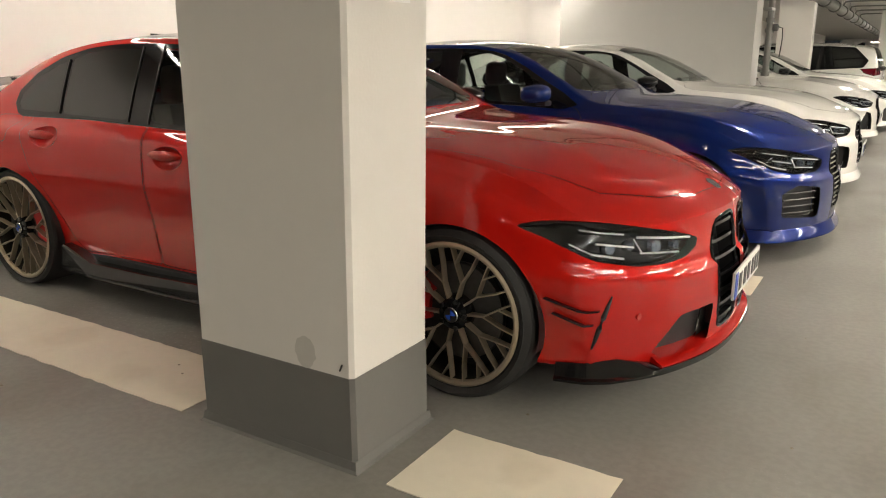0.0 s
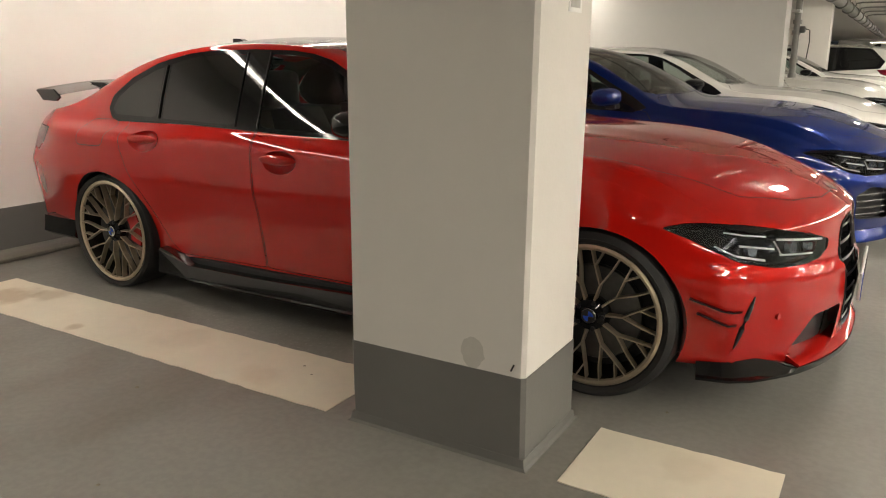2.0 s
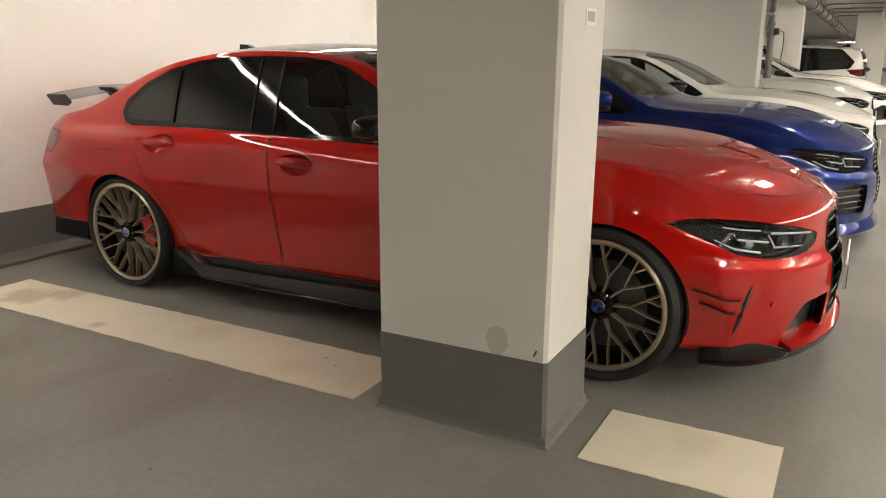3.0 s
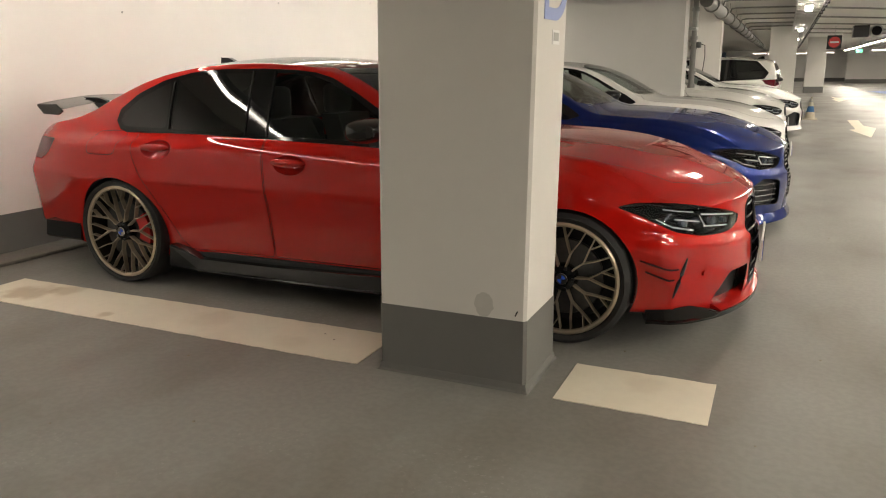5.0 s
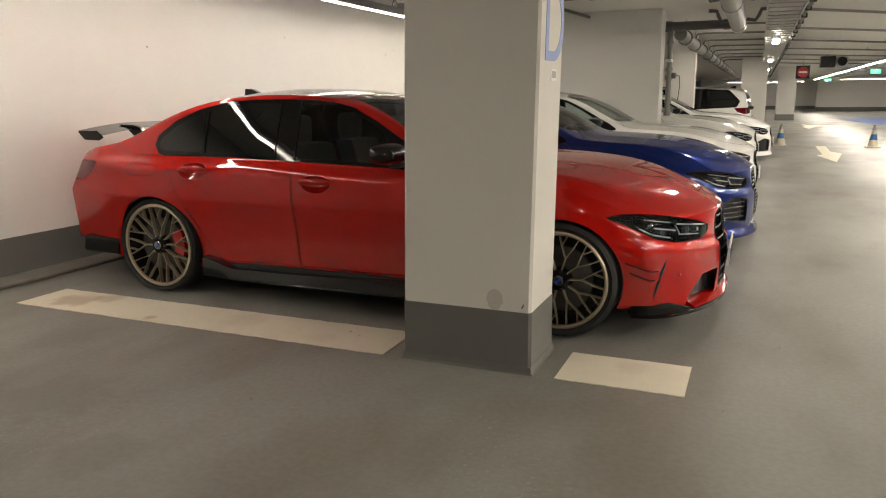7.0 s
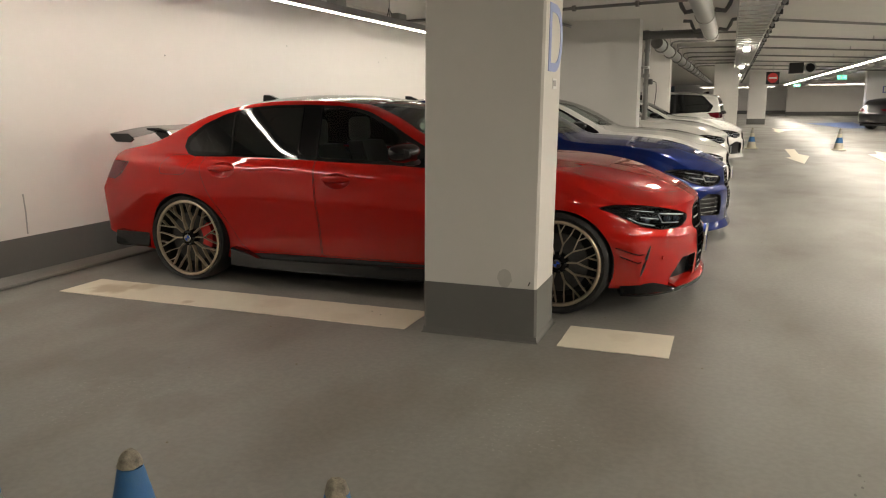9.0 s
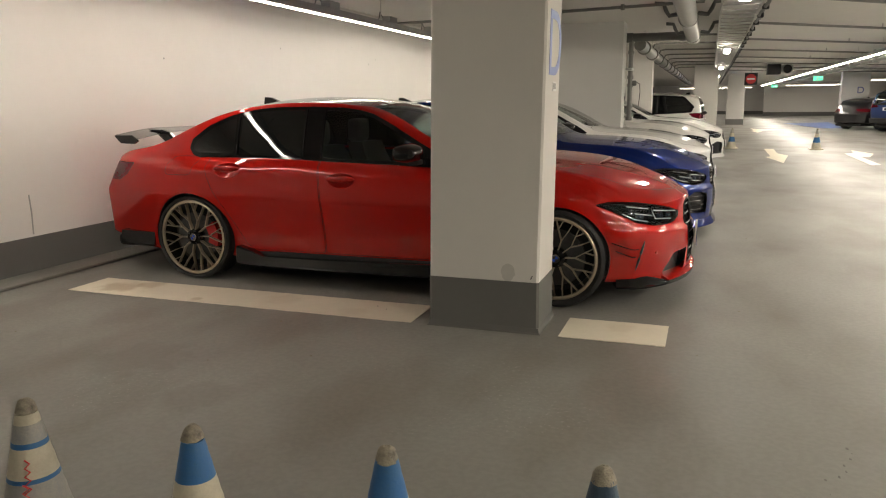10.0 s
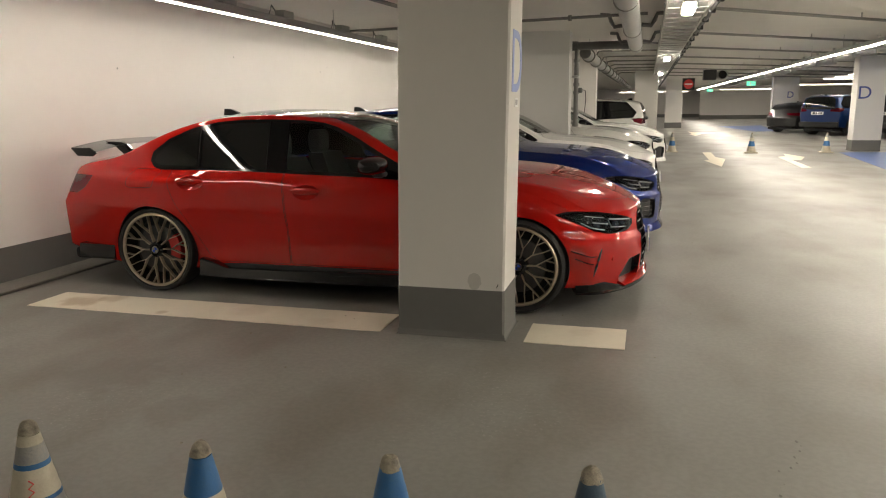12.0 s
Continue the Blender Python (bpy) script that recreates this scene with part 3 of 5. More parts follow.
    def cut(self, name, poly, axes, zones, gap=0.0, test=None):
        """Cuts the outline through the skin and marks what lies inside as a panel."""
        bm, (eu, ev) = self.bm, axes
        n = len(poly)
        for i in range(n):
            a, b = Vector(poly[i]), Vector(poly[(i + 1) % n])
            lo_u, hi_u = min(a.x, b.x) - .004, max(a.x, b.x) + .004
            lo_v, hi_v = min(a.y, b.y) - .004, max(a.y, b.y) + .004
            hit = []
            for f in bm.faces:
                if f[self.zone] not in zones or f[self.panel] != 0:
                    continue
                us = [v.co.dot(eu) for v in f.verts]
                if max(us) < lo_u or min(us) > hi_u:
                    continue
                vs = [v.co.dot(ev) for v in f.verts]
                if max(vs) < lo_v or min(vs) > hi_v:
                    continue
                if test and not test(f.calc_center_median()):
                    continue
                hit.append(f)
            if not hit:
                continue
            dn = Vector((-(b - a).y, (b - a).x)).normalized()
            geom = set(hit)
            for f in hit:
                geom.update(f.edges)
                geom.update(f.verts)
            bmesh.ops.bisect_plane(bm, geom=list(geom), dist=1e-5, plane_co=eu * a.x + ev * a.y, plane_no=eu * dn.x + ev * dn.y)
        self.names.append(name)
        idx = len(self.names) - 1
        for f in bm.faces:
            if f[self.zone] in zones and f[self.panel] == 0:
                c = f.calc_center_median()
                if test and not test(c):
                    continue
                if in_poly(c.dot(eu), c.dot(ev), poly):
                    f[self.panel] = idx

    def take(self, name, side=0, shrink=0.0, push=0.0, thick=0.0):
        """A new mesh of one panel; side -1, 1: that side alone; 0: both halves."""
        idx = [i for i, q in enumerate(self.names) if q == name]
        self.bm.normal_update()
        out = bmesh.new()
        signs = (1, -1) if side == 0 else (side,)
        normals = []
        for sg in signs:
            vm = {}
            for f in self.bm.faces:
                if f[self.panel] not in idx:
                    continue
                vs = []
                for v in f.verts:
                    if v not in vm:
                        c = v.co + v.normal * push
                        vm[v] = out.verts.new((c.x, c.y * sg, c.z))
                        normals.append((v.normal.x, v.normal.y * sg, v.normal.z))
                    vs.append(vm[v])
                if sg < 0:
                    vs.reverse()
                try:
                    out.faces.new(vs)
                except ValueError:
                    pass
        out.verts.index_update()
        if shrink:
            moves = {}
            for e in out.edges:
                if e.is_boundary and not (side == 0 and all(abs(v.co.y) < .004 for v in e.verts)):
                    c = e.link_faces[0].calc_center_median()
                    d = (e.verts[1].co - e.verts[0].co)
                    if d.length < 1e-7:
                        continue
                    d.normalize()
                    inw = c - e.verts[0].co
                    inw = inw - d * inw.dot(d)
                    if inw.length > 1e-7:
                        for v in e.verts:
                            moves.setdefault(v, []).append(inw.normalized())
            for v, ds in moves.items():
                s = sum(ds, Vector())
                if s.length > 1e-6:
                    v.co += s.normalized() * shrink
        return out, normals


def skin_part(name, shell, panel, material, parent, side=0, shrink=0.0, push=0.0, label=""):
    bm, normals = shell.take(panel, side, shrink, push)
    if not bm.faces:
        bm.free()
        return None
    me = bpy.data.meshes.new(name)
    bm.to_mesh(me)
    bm.free()
    me.shade_smooth()
    me.normals_split_custom_set_from_vertices(normals)
    me.materials.append(material)
    ob = new(name, me)
    ob.parent = parent
    if label:
        ob["label"] = label
    return ob


def wheel(parent, x, y, z, r, rim_r, out, rim_mat, spokes=10, style="lattice", caliper=None, cal_turn=0.0):
    """A wheel with its tyre, rim, spokes, disc and hub; out: 1 or -1, the way its face looks."""
    wd = 0.27
    e = empty("wheel")
    e.parent = parent
    e.location = (x, y, z)
    o = out
    prof = [(rim_r - .005, -.06 * o), (rim_r + .012, -.012 * o), (rim_r + .03, 0), (r - .03, -.008 * o), (r - .008, -.022 * o), (r, -.045 * o), (r, -(wd - .045) * o),
            (r - .012, -(wd - .02) * o), (rim_r, -wd * o)]
    part("tyre", lathe(prof, 64, "Y"), M_RUBBER, e, "black low-profile tyre")
    part("barrel", lathe([(rim_r - .02, -wd * o), (rim_r - .035, -.12 * o), (rim_r - .018, -.026 * o)], 48, "Y"), M_BARREL, e)
    rim = lathe([(rim_r - .018, -.026 * o), (rim_r - .014, -.012 * o), (rim_r - .004, -.008 * o), (rim_r + .006, -.014 * o)], 64, "Y")
    part("rim", rim, rim_mat, e)
    sp = bmesh.new()

    def bar(r0, a0, r1, a1, w0, w1, d0, d1):
        p0 = Vector((r0 * math.cos(a0), 0, r0 * math.sin(a0)))
        p1 = Vector((r1 * math.cos(a1), 0, r1 * math.sin(a1)))
        n = Vector((-(p1 - p0).z, 0, (p1 - p0).x)).normalized()
        vs = []
        for p, w, d in ((p0, w0, d0), (p1, w1, d1)):
            for sgn in (1, -1):
                q = p + n * sgn * w
                vs.append(sp.verts.new((q.x, -d * o, q.z)))
                q2 = p + n * sgn * w * 1.25
                vs.append(sp.verts.new((q2.x, -(d + .03) * o, q2.z)))
        a, a2, b, b2, c, c2, dd, d2 = vs
        for f in ((a, b, dd, c), (a, c, c2, a2), (b, b2, d2, dd), (a2, c2, d2, b2)):
            sp.faces.new(f)

    step = 2 * math.pi / spokes
    R = rim_r - .014
    for k in range(spokes):
        a = k * step + .1
        if style == "lattice":
            bar(.05, a, R * .48, a - step * .06, .0042, .0028, .030, .034)
            bar(R * .48, a - step * .06, R * .78, a - step * .30, .0028, .0023, .034, .022)
            bar(R * .78, a - step * .30, R, a - step * .34, .0023, .0021, .022, .014)
            bar(R * .48, a - step * .06, R * .76, a + step * .24, .0028, .0023, .034, .023)
            bar(R * .76, a + step * .24, R, a + step * .34, .0023, .002, .023, .014)
            bar(R * .76, a + step * .24, R, a + step * .06, .0022, .0019, .023, .014)
        else:
            bar(.05, a - .1, R, a - step * .18, .016, .013, .03, .012)
            bar(.05, a + .1, R, a + step * .18, .016, .013, .03, .012)
    part("spokes", sp, rim_mat, e)
    part("hub", lathe([(.0, -.014 * o), (.034, -.014 * o), (.037, -.02 * o), (.06, -.03 * o), (.066, -.06 * o)], 24, "Y"), M_GLOSS, e)
    for k in range(5):
        a = 2 * math.pi * k / 5
        part("bolt", tube([(.052 * math.cos(a), -.03 * o, .052 * math.sin(a)), (.052 * math.cos(a), -.016 * o, .052 * math.sin(a))], .009, 6), M_BLACK, e)
    cap = part("emblem", lathe([(.0, -.011 * o), (.028, -.011 * o), (.031, -.015 * o)], 24, "Y"), M_CHROME, e)
    quad = bmesh.new()
    for q in (0, 1):
        vs = [quad.verts.new((0, -.0095 * o, 0))]
        for i in range(7):
            a = math.pi * q + math.pi / 2 * i / 6
            vs.append(quad.verts.new((.02 * math.cos(a), -.0095 * o, .02 * math.sin(a))))
        quad.faces.new(vs)
    part("badge", quad, M_PLATE_BLUE, cap)
    disc = part("brake_disc", lathe([(.07, -.075 * o), (.185, -.075 * o), (.19, -.085 * o), (.185, -.105 * o), (.07, -.105 * o)], 40, "Y"), M_DISC, e)
    cal = bmesh.new()
    cal = prism([(.12 * math.cos(t), .12 * math.sin(t)) for t in np.linspace(cal_turn - .5, cal_turn + .5, 7)] + [(.205 * math.cos(t), .205 * math.sin(t)) for t in np.linspace(cal_turn + .5, cal_turn - .5, 7)], .07,
                lambda u, v, d: Vector((u, -(.055 + d) * o, v)), cal)
    part("brake_caliper", cal, caliper or M_BLACK, disc)
    part("wheel_barrel", lathe([(.0, -.13 * o), (rim_r - .04, -.13 * o)], 32, "Y"), M_DARK, e)
    return e


def seat(parent, x, y, z, m):
    e = part("seat", box(x - .22, x + .28, y - .25, y + .25, z, z + .18, .06, 3), m, parent, "dark leather car seat")
    back = bmesh.new()
    rows = []
    for k in range(7):
        t = k / 6
        hw = .25 - .05 * t ** 3
        cx, cz = x - .2 - .24 * t, z + .12 + .6 * t
        rows.append([back.verts.new((cx + dx, y + dy * hw, cz)) for dx, dy in ((.07, -.8), (.09, -1), (-.05, -1), (-.08, 0), (-.05, 1), (.09, 1), (.07, .8), (.03, 0))])
    for a, b in zip(rows, rows[1:]):
        for k in range(8):
            back.faces.new((a[k], a[(k + 1) % 8], b[(k + 1) % 8], b[k]))
    back.faces.new(rows[-1])
    part("backrest", back, m, e)
    part("headrest", box(x - .53, x - .42, y - .13, y + .13, z + .72, z + .92, .045, 3), m, e)


def kidney_outline(y0, y1, z0, z1):
    zc = (z0 + z1) / 2
    return rounded([(y0, z1 - .03), (y0 + .05, z1), (y1 - .04, z1 - .012), (y1, z1 - .10), (y1 - .012, zc - .02), (y1 - .05, z0 + .02), (y1 - .1, z0), (y0 + .03, z0), (y0, z0 + .05)], 2, .3)


def kidney_front(sh, e, style, y0, y1, z0, z1):
    """The two grilles: frame, dark recess and bars, on the nose's curve."""
    for sg in (1, -1):
        g = empty("grille")
        g.parent = e
        def nose_x(y, z):
            return sh.nose(abs(y), z)
        outline = kidney_outline(y0, y1, z0, z1)
        fr = tube([(nose_x(y, z) - .004, y * sg, z) for y, z in outline], .009, 8, closed=True)
        part("grille_frame", fr, M_GLOSS, g, "gloss black grille surround")
        bk = bmesh.new()
        vs = [bk.verts.new((nose_x(y, z) - .002, y * sg, z)) for y, z in outline]
        deep = [bk.verts.new((nose_x(y, z) - .07, y * sg, z)) for y, z in outline]
        bk.faces.new(deep)
        for k in range(len(vs)):
            bk.faces.new((vs[k - 1], vs[k], deep[k], deep[k - 1]))
        part("grille_recess", bk, M_BLACK, g)
        if style == "bars":
            nb = 7
            for i in range(nb):
                z = z0 + .035 + (z1 - z0 - .07) * i / (nb - 1)
                ins = [y for y in np.linspace(y0 - .02, y1 + .02, 60) if in_poly(y, z, outline)]
                if len(ins) < 3:
                    continue
                b = bmesh.new()
                pts = [(nose_x(y, z), y) for y in np.linspace(ins[0], ins[-1], 6)]
                up = [[b.verts.new((px + dx, y * sg, z + dz)) for dx, dz in ((-.004, .008), (-.002, -.004), (-.03, -.012), (-.032, .002))] for px, y in pts]
                for ra, rb in zip(up, up[1:]):
                    for k in range(4):
                        b.faces.new((ra[k], ra[(k + 1) % 4], rb[(k + 1) % 4], rb[k]))
                b.faces.new(up[0])
                b.faces.new(up[-1])
                part("slat", b, M_GLOSS, g)
        else:
            studs = bmesh.new()
            for i in range(11):
                for j in range(8):
                    z = z0 + .03 + (z1 - z0 - .06) * i / 10
                    y = y0 + .02 + (y1 - y0 - .03) * (j + .5 * (i % 2)) / 8
                    if in_poly(y, z, outline):
                        s = .009
                        c = Vector((nose_x(y, z) - .008, y * sg, z))
                        v = [studs.verts.new(c + Vector(d)) for d in ((.008, 0, 0), (0, s, 0), (0, 0, s), (0, -s, 0), (0, 0, -s))]
                        for q in range(4):
                            studs.faces.new((v[0], v[1 + q], v[1 + (q + 1) % 4]))
            part("grille_studs", studs, M_CHROME, g, "small bright studs in the grille")


def sedan(name, label, paint, world_x, world_y, p, o):
    """A saloon or coupe: skin cut into panels, glass, lamps, wheels, trim and cabin."""
    e = empty(name)
    sh = Shell(p)
    hf, hr, hz, tr = p["hub_f"], p["hub_r"], p["hub_z"], p["tyre"]
    for hx, tr in ((hf, p["tyre_f"]), (hr, p["tyre"])):
        sh.cut("arch_hole", circle(hx, hz, tr + p["arch"]), SIDE, (0,), test=lambda c: c.y > .5)
    q = p["dlo"]
    for nm in ("glass_front", "glass_rear", "glass_quarter"):
        if nm in q:
            sh.cut(nm, q[nm], SIDE, (1, 2), test=lambda c: c.y > .42 and c.z > .8)
    sh.cut("window_surround", q["surround"], SIDE, (1, 0, 2), test=lambda c: c.y > .42 and c.z > .8)
    sh.cut("windscreen", q["windscreen"], PLAN, (1, 2))
    sh.cut("rear_window", q["rear_window"], PLAN, (1, 2))
    if o.get("roof"):
        sh.cut("roof_panel", q["roof"], PLAN, (1, 2))
    ky0, ky1, kz0, kz1 = p["kidney"]
    kid = kidney_outline(*p["kidney"])
    sh.cut("grille_hole", kid, FRONT, (2, 3), test=lambda c: c.x > 1.9)
    sh.cut("headlight", p["headlight"], DIAG, (0, 1, 2, 3), test=lambda c: c.x > 1.2)
    sh.cut("tail_light", p["tail_light"], RDIAG, (0, 1, 2, 4), test=lambda c: c.x < -1.7)
    sh.cut("intake", p["intake"], FRONT, (0, 3), test=lambda c: c.x > 1.75)
    sh.cut("hood", p["hood"], PLAN, (1, 2))
    for hx, hz2 in p["handles"]:
        sh.cut("handle_hole", [(hx + .105 * math.cos(a), hz2 - .004 + .052 * math.sin(a) * (1.15 if math.sin(a) < 0 else .9)) for a in np.linspace(0, 2 * math.pi, 29)[:-1]], SIDE, (0, 1), test=lambda c: c.y > .5)
    for nm, poly in p["doors"].items():
        sh.cut(nm, poly, SIDE, (0, 1), test=lambda c: c.y > .5)
    if "flap" in p:
        sh.cut("fuel_flap", p["flap"], SIDE, (0, 1), test=lambda c: c.y > .5)
    g = 0.0021
    body = skin_part("body", sh, "body", paint, e, 0, g)
    skin_part("hood", sh, "hood", paint, e, 0, g)
    for sd in (1, -1):
        for nm in p["doors"]:
            skin_part("door", sh, nm, paint, e, sd, g)
        skin_part("window_trim", sh, "window_surround", M_GLOSS, e, sd, 0, 0.001, "gloss black window surround")
        skin_part("side_window", sh, "glass_front", M_GLASS, e, sd, 0, 0, "clear side window glass")
        skin_part("side_window", sh, "glass_rear", o["rear_glass"], e, sd, 0, 0, "dark tinted rear side window")
        skin_part("quarter_window", sh, "glass_quarter", o["rear_glass"], e, sd)
        hl = skin_part("headlight", sh, "headlight", M_LENS, e, sd, g, 0.002, "dark headlight with bright light bars")
        skin_part("reflector", sh, "headlight", M_LAMPBACK, hl, sd, 0, -0.04)
        mid = p["headlight"]
        ulo, uhi = min(u for u, v in mid), max(u for u, v in mid)
        dz = p.get("lamp_dz", 0)
        for (fa, za, fb, zb2, rad) in ((.22, .648, .34, .610, .003), (.34, .610, .52, .585, .0045), (.28, .692, .52, .670, .003), (.36, .645, .58, .622, .004), (.60, .655, .97, .628, .0045), (.62, .598, .88, .583, .0035), (.58, .650, .63, .600, .003)):
            pts = []
            for t in np.linspace(0, 1, 6):
                c, nrm = sh.diag(ulo + (uhi - ulo) * (fa + (fb - fa) * t), za + (zb2 - za) * t + dz)
                if c is not None:
                    pts.append((c.x - nrm.x * .016, (c.y - nrm.y * .016) * sd, c.z))
            if len(pts) > 2:
                part("light_bar", tube(pts, rad, 6), M_REFLECT, hl, "bright light bar")
        for fa, za, rad in ((.44, .625, .024), (.56, .628, .018), (.72, .618, .026), (.86, .612, .018)):
            c, nrm = sh.diag(ulo + (uhi - ulo) * fa, za + dz)
            if c is not None:
                c, nrm = c.copy(), nrm.copy()
                a, b = c - nrm * .034, c - nrm * .014
                part("projector", tube([(a.x, a.y * sd, a.z), (b.x, b.y * sd, b.z)], lambda i, r=rad: (r, r * .8)[i], 18), M_PROJ, hl)
        skin_part("tail_light", sh, "tail_light", M_TAIL, e, sd, g, 0.002, "dark red tail light")
        skin_part("intake", sh, "intake", M_BLACK, e, sd, 0, -0.05, "dark open air intake")
        skin_part("fuel_flap", sh, "fuel_flap", paint, e, sd, g) if o.get("flap_side", -1) == sd else None
    skin_part("windscreen", sh, "windscreen", M_GLASS, e, 0, 0, 0, "clear windscreen")
    skin_part("rear_window", sh, "rear_window", o["rear_glass"], e, 0)
    if o.get("roof"):
        skin_part("roof", sh, "roof_panel", o["roof"], e, 0, g, 0, "black carbon roof panel")
    # inner shell closes the gaps, below the windows
    inner = bmesh.new()
    sh.bm.normal_update()
    keep = [i for i, nm in enumerate(sh.names) if nm in ("body", "hood", "headlight", "tail_light", "fuel_flap") or nm in p["doors"]]
    for sg in (1, -1):
        vm = {}
        for f in sh.bm.faces:
            if f[sh.panel] in keep:
                vs = []
                for v in f.verts:
                    if v not in vm:
                        c = v.co - v.normal * .045
                        vm[v] = inner.verts.new((c.x, c.y * sg, c.z))
                    vs.append(vm[v])
                try:
                    inner.faces.new(vs)
                except ValueError:
                    pass
    part("inner_shell", inner, M_DARK, e)
    # underside and cabin tub
    lo = p["floor"]
    part("underside", box(p["tail"] + .12, p["nose"] - .35, -.62, .62, lo, lo + .1, .03), M_DARK, e)
    part("underside", box(-1.0, 1.0, -.85, .85, lo - .005, lo + .08, .02), M_DARK, e)
    tub = box(-1.75, .75, -.80, .80, lo + .1, lo + .14)
    tub = box(.55, .95, -.74, .74, .5, p["dash"], .08, 3, tub)
    tub = box(-2.0, -1.3, -.72, .72, .4, p["dash"] + .02, .08, 3, tub)
    part("dashboard", tub, M_DARK, e)
    for sg in (1, -1):
        seat(e, -.12, .37 * sg, .3 + o.get("seat_dz", 0), o.get("seat_mat", M_SEAT))
    part("rear_bench", box(-1.3, -.85, -.62, .62, .3, .98, .08, 3), o.get("seat_mat", M_SEAT), e)
    part("steering_wheel", tube([(.33 + .05 * math.sin(t), .37 + .175 * math.cos(t), .86 + .165 * math.sin(t)) for t in np.linspace(0, 2 * math.pi, 25)[:-1]], .015, 8, closed=True), M_BLACK, e)
    # wheels
    for hx, tr, rim in ((hf, p["tyre_f"], p["rim_f"]), (hr, p["tyre"], p["rim"])):
        for sg in (1, -1):
            wheel(e, hx, sg * p["track"], hz, tr, rim, sg, o["rim_mat"], style=o.get("wheel", "lattice"), caliper=o.get("caliper"), cal_turn=3.0 if hx > 0 else .15)
            liner = bmesh.new()
            n = 24
            ring = [[liner.verts.new((hx + (tr + p["arch"] + .004) * math.cos(math.pi * (k / n) * 1.16 - .25), yy * sg, hz + (tr + p["arch"] + .004) * math.sin(math.pi * (k / n) * 1.16 - .25)))
                     for k in range(n + 1)] for yy in (p["track"] - .03, .5)]
            for k in range(n):
                liner.faces.new((ring[0][k], ring[0][k + 1], ring[1][k + 1], ring[1][k]))
            liner.faces.new([liner.verts.new((v.co.x, .5 * sg, v.co.z)) for v in ring[1]])
            part("wheel_arch", liner, M_BLACK, e)
    kidney_front(sh, e, o["grille"], *p["kidney"])
    # mirrors
    for sg in (1, -1):
        mx, mz = p["mirror"]
        sh_m = bmesh.new()
        bmesh.ops.create_uvsphere(sh_m, u_segments=20, v_segments=12, radius=1)
        for v in sh_m.verts:
            c = Vector([math.copysign(abs(q) ** .62, q) for q in v.co])
            k = 1 - .35 * max(c.x, 0) * .6
            v.co = Vector((mx + c.x * .085 - .03 * c.y * .5, sg * (p["mirror_y"] + c.y * .105 * (1 - .2 * max(c.x, 0))), mz + c.z * .062 * (1 - .16 * c.y) * (1 - .25 * max(c.x, 0))))
        mm = part("mirror", sh_m, o.get("mirror_mat", paint), e, o.get("mirror_label", ""))
        part("mirror_arm", box(mx - .03, mx + .05, min(sg * (p["mirror_y"] - .16), sg * (p["mirror_y"] - .05)), max(sg * (p["mirror_y"] - .16), sg * (p["mirror_y"] - .05)), mz - .085, mz - .05, .012), M_BLACK, mm)
    # door handles in shallow cups
    for sg in (1, -1):
        for hx, hz2 in p["handles"]:
            ny = sh.side(hx, hz2)
            cup = bmesh.new()
            rings = []
            for q in np.linspace(1, 0, 7):
                ring = []
                for a in np.linspace(0, 2 * math.pi, 29)[:-1]:
                    u = hx + .107 * q * math.cos(a)
                    v = hz2 - .004 + .053 * q * math.sin(a) * (1.15 if math.sin(a) < 0 else .9)
                    ring.append(cup.verts.new((u, sg * (sh.side(u, v) - .042 * (1 - q ** 2.5) + .0005), v)))
                rings.append(ring)
            for ra, rb in zip(rings, rings[1:]):
                for k in range(28):
                    cup.faces.new((ra[k], ra[(k + 1) % 28], rb[(k + 1) % 28], rb[k]))
            c = part("handle_cup", cup, o.get("cup", paint), e)
            grip = bmesh.new()
            bmesh.ops.create_uvsphere(grip, u_segments=24, v_segments=12, radius=1)
            for v in grip.verts:
                bow = .012 * (1 - v.co.x ** 2)
                v.co = Vector((hx + v.co.x * .118, sg * (ny + .012 + bow + v.co.z * .014), hz2 + .004 + v.co.y * .024))
            part("handle", grip, paint, c)
    # number plate
    if o.get("plate", True):
        z0, z1 = p["plate"]
        xs = sh.nose(.05, (z0 + z1) / 2) + .02
        pl = part("number_plate", box(xs - .006, xs + .006, -.26, .26, z0, z1, .004), M_PLATE, e, "white number plate with dark bars")
        part("plate_band", box(xs + .0065, xs + .0085, -.26, -.215, z0 + .004, z1 - .004), M_PLATE_BLUE, pl, smooth=False)
        for i, (a, b) in enumerate(((-.18, -.13), (-.09, -.04), (-.01, .04), (.08, .12), (.14, .18), (.2, .235))):
            part("plate_bar", box(xs + .0065, xs + .008, a, b, z0 + .02, z1 - .02), M_BLACK, pl, smooth=False)
    # antenna fin, wipers
    fx, fz = p["fin"]
    part("antenna_fin", prism([(fx - .13, fz - .01), (fx - .12, fz + .047), (fx - .06, fz + .044), (fx + .05, fz - .005)], .04, lambda u, v, d: Vector((u, d - .02, v))), M_GLOSS, e)
    for y0 in (-.45, .15):
        part("wiper", tube([(p["wiper"][0] - .02, y0, p["wiper"][1] + .002), (p["wiper"][0] - .07, y0 + .25, p["wiper"][1] + .022), (p["wiper"][0] - .03, y0 + .5, p["wiper"][1] + .006)], .006, 6), M_BLACK, e)
    e.matrix_world = pose(world_x, world_y, 0)
    tagged(e, label, "car", o.get("group", "cars parked in the bays"))
    return e, sh


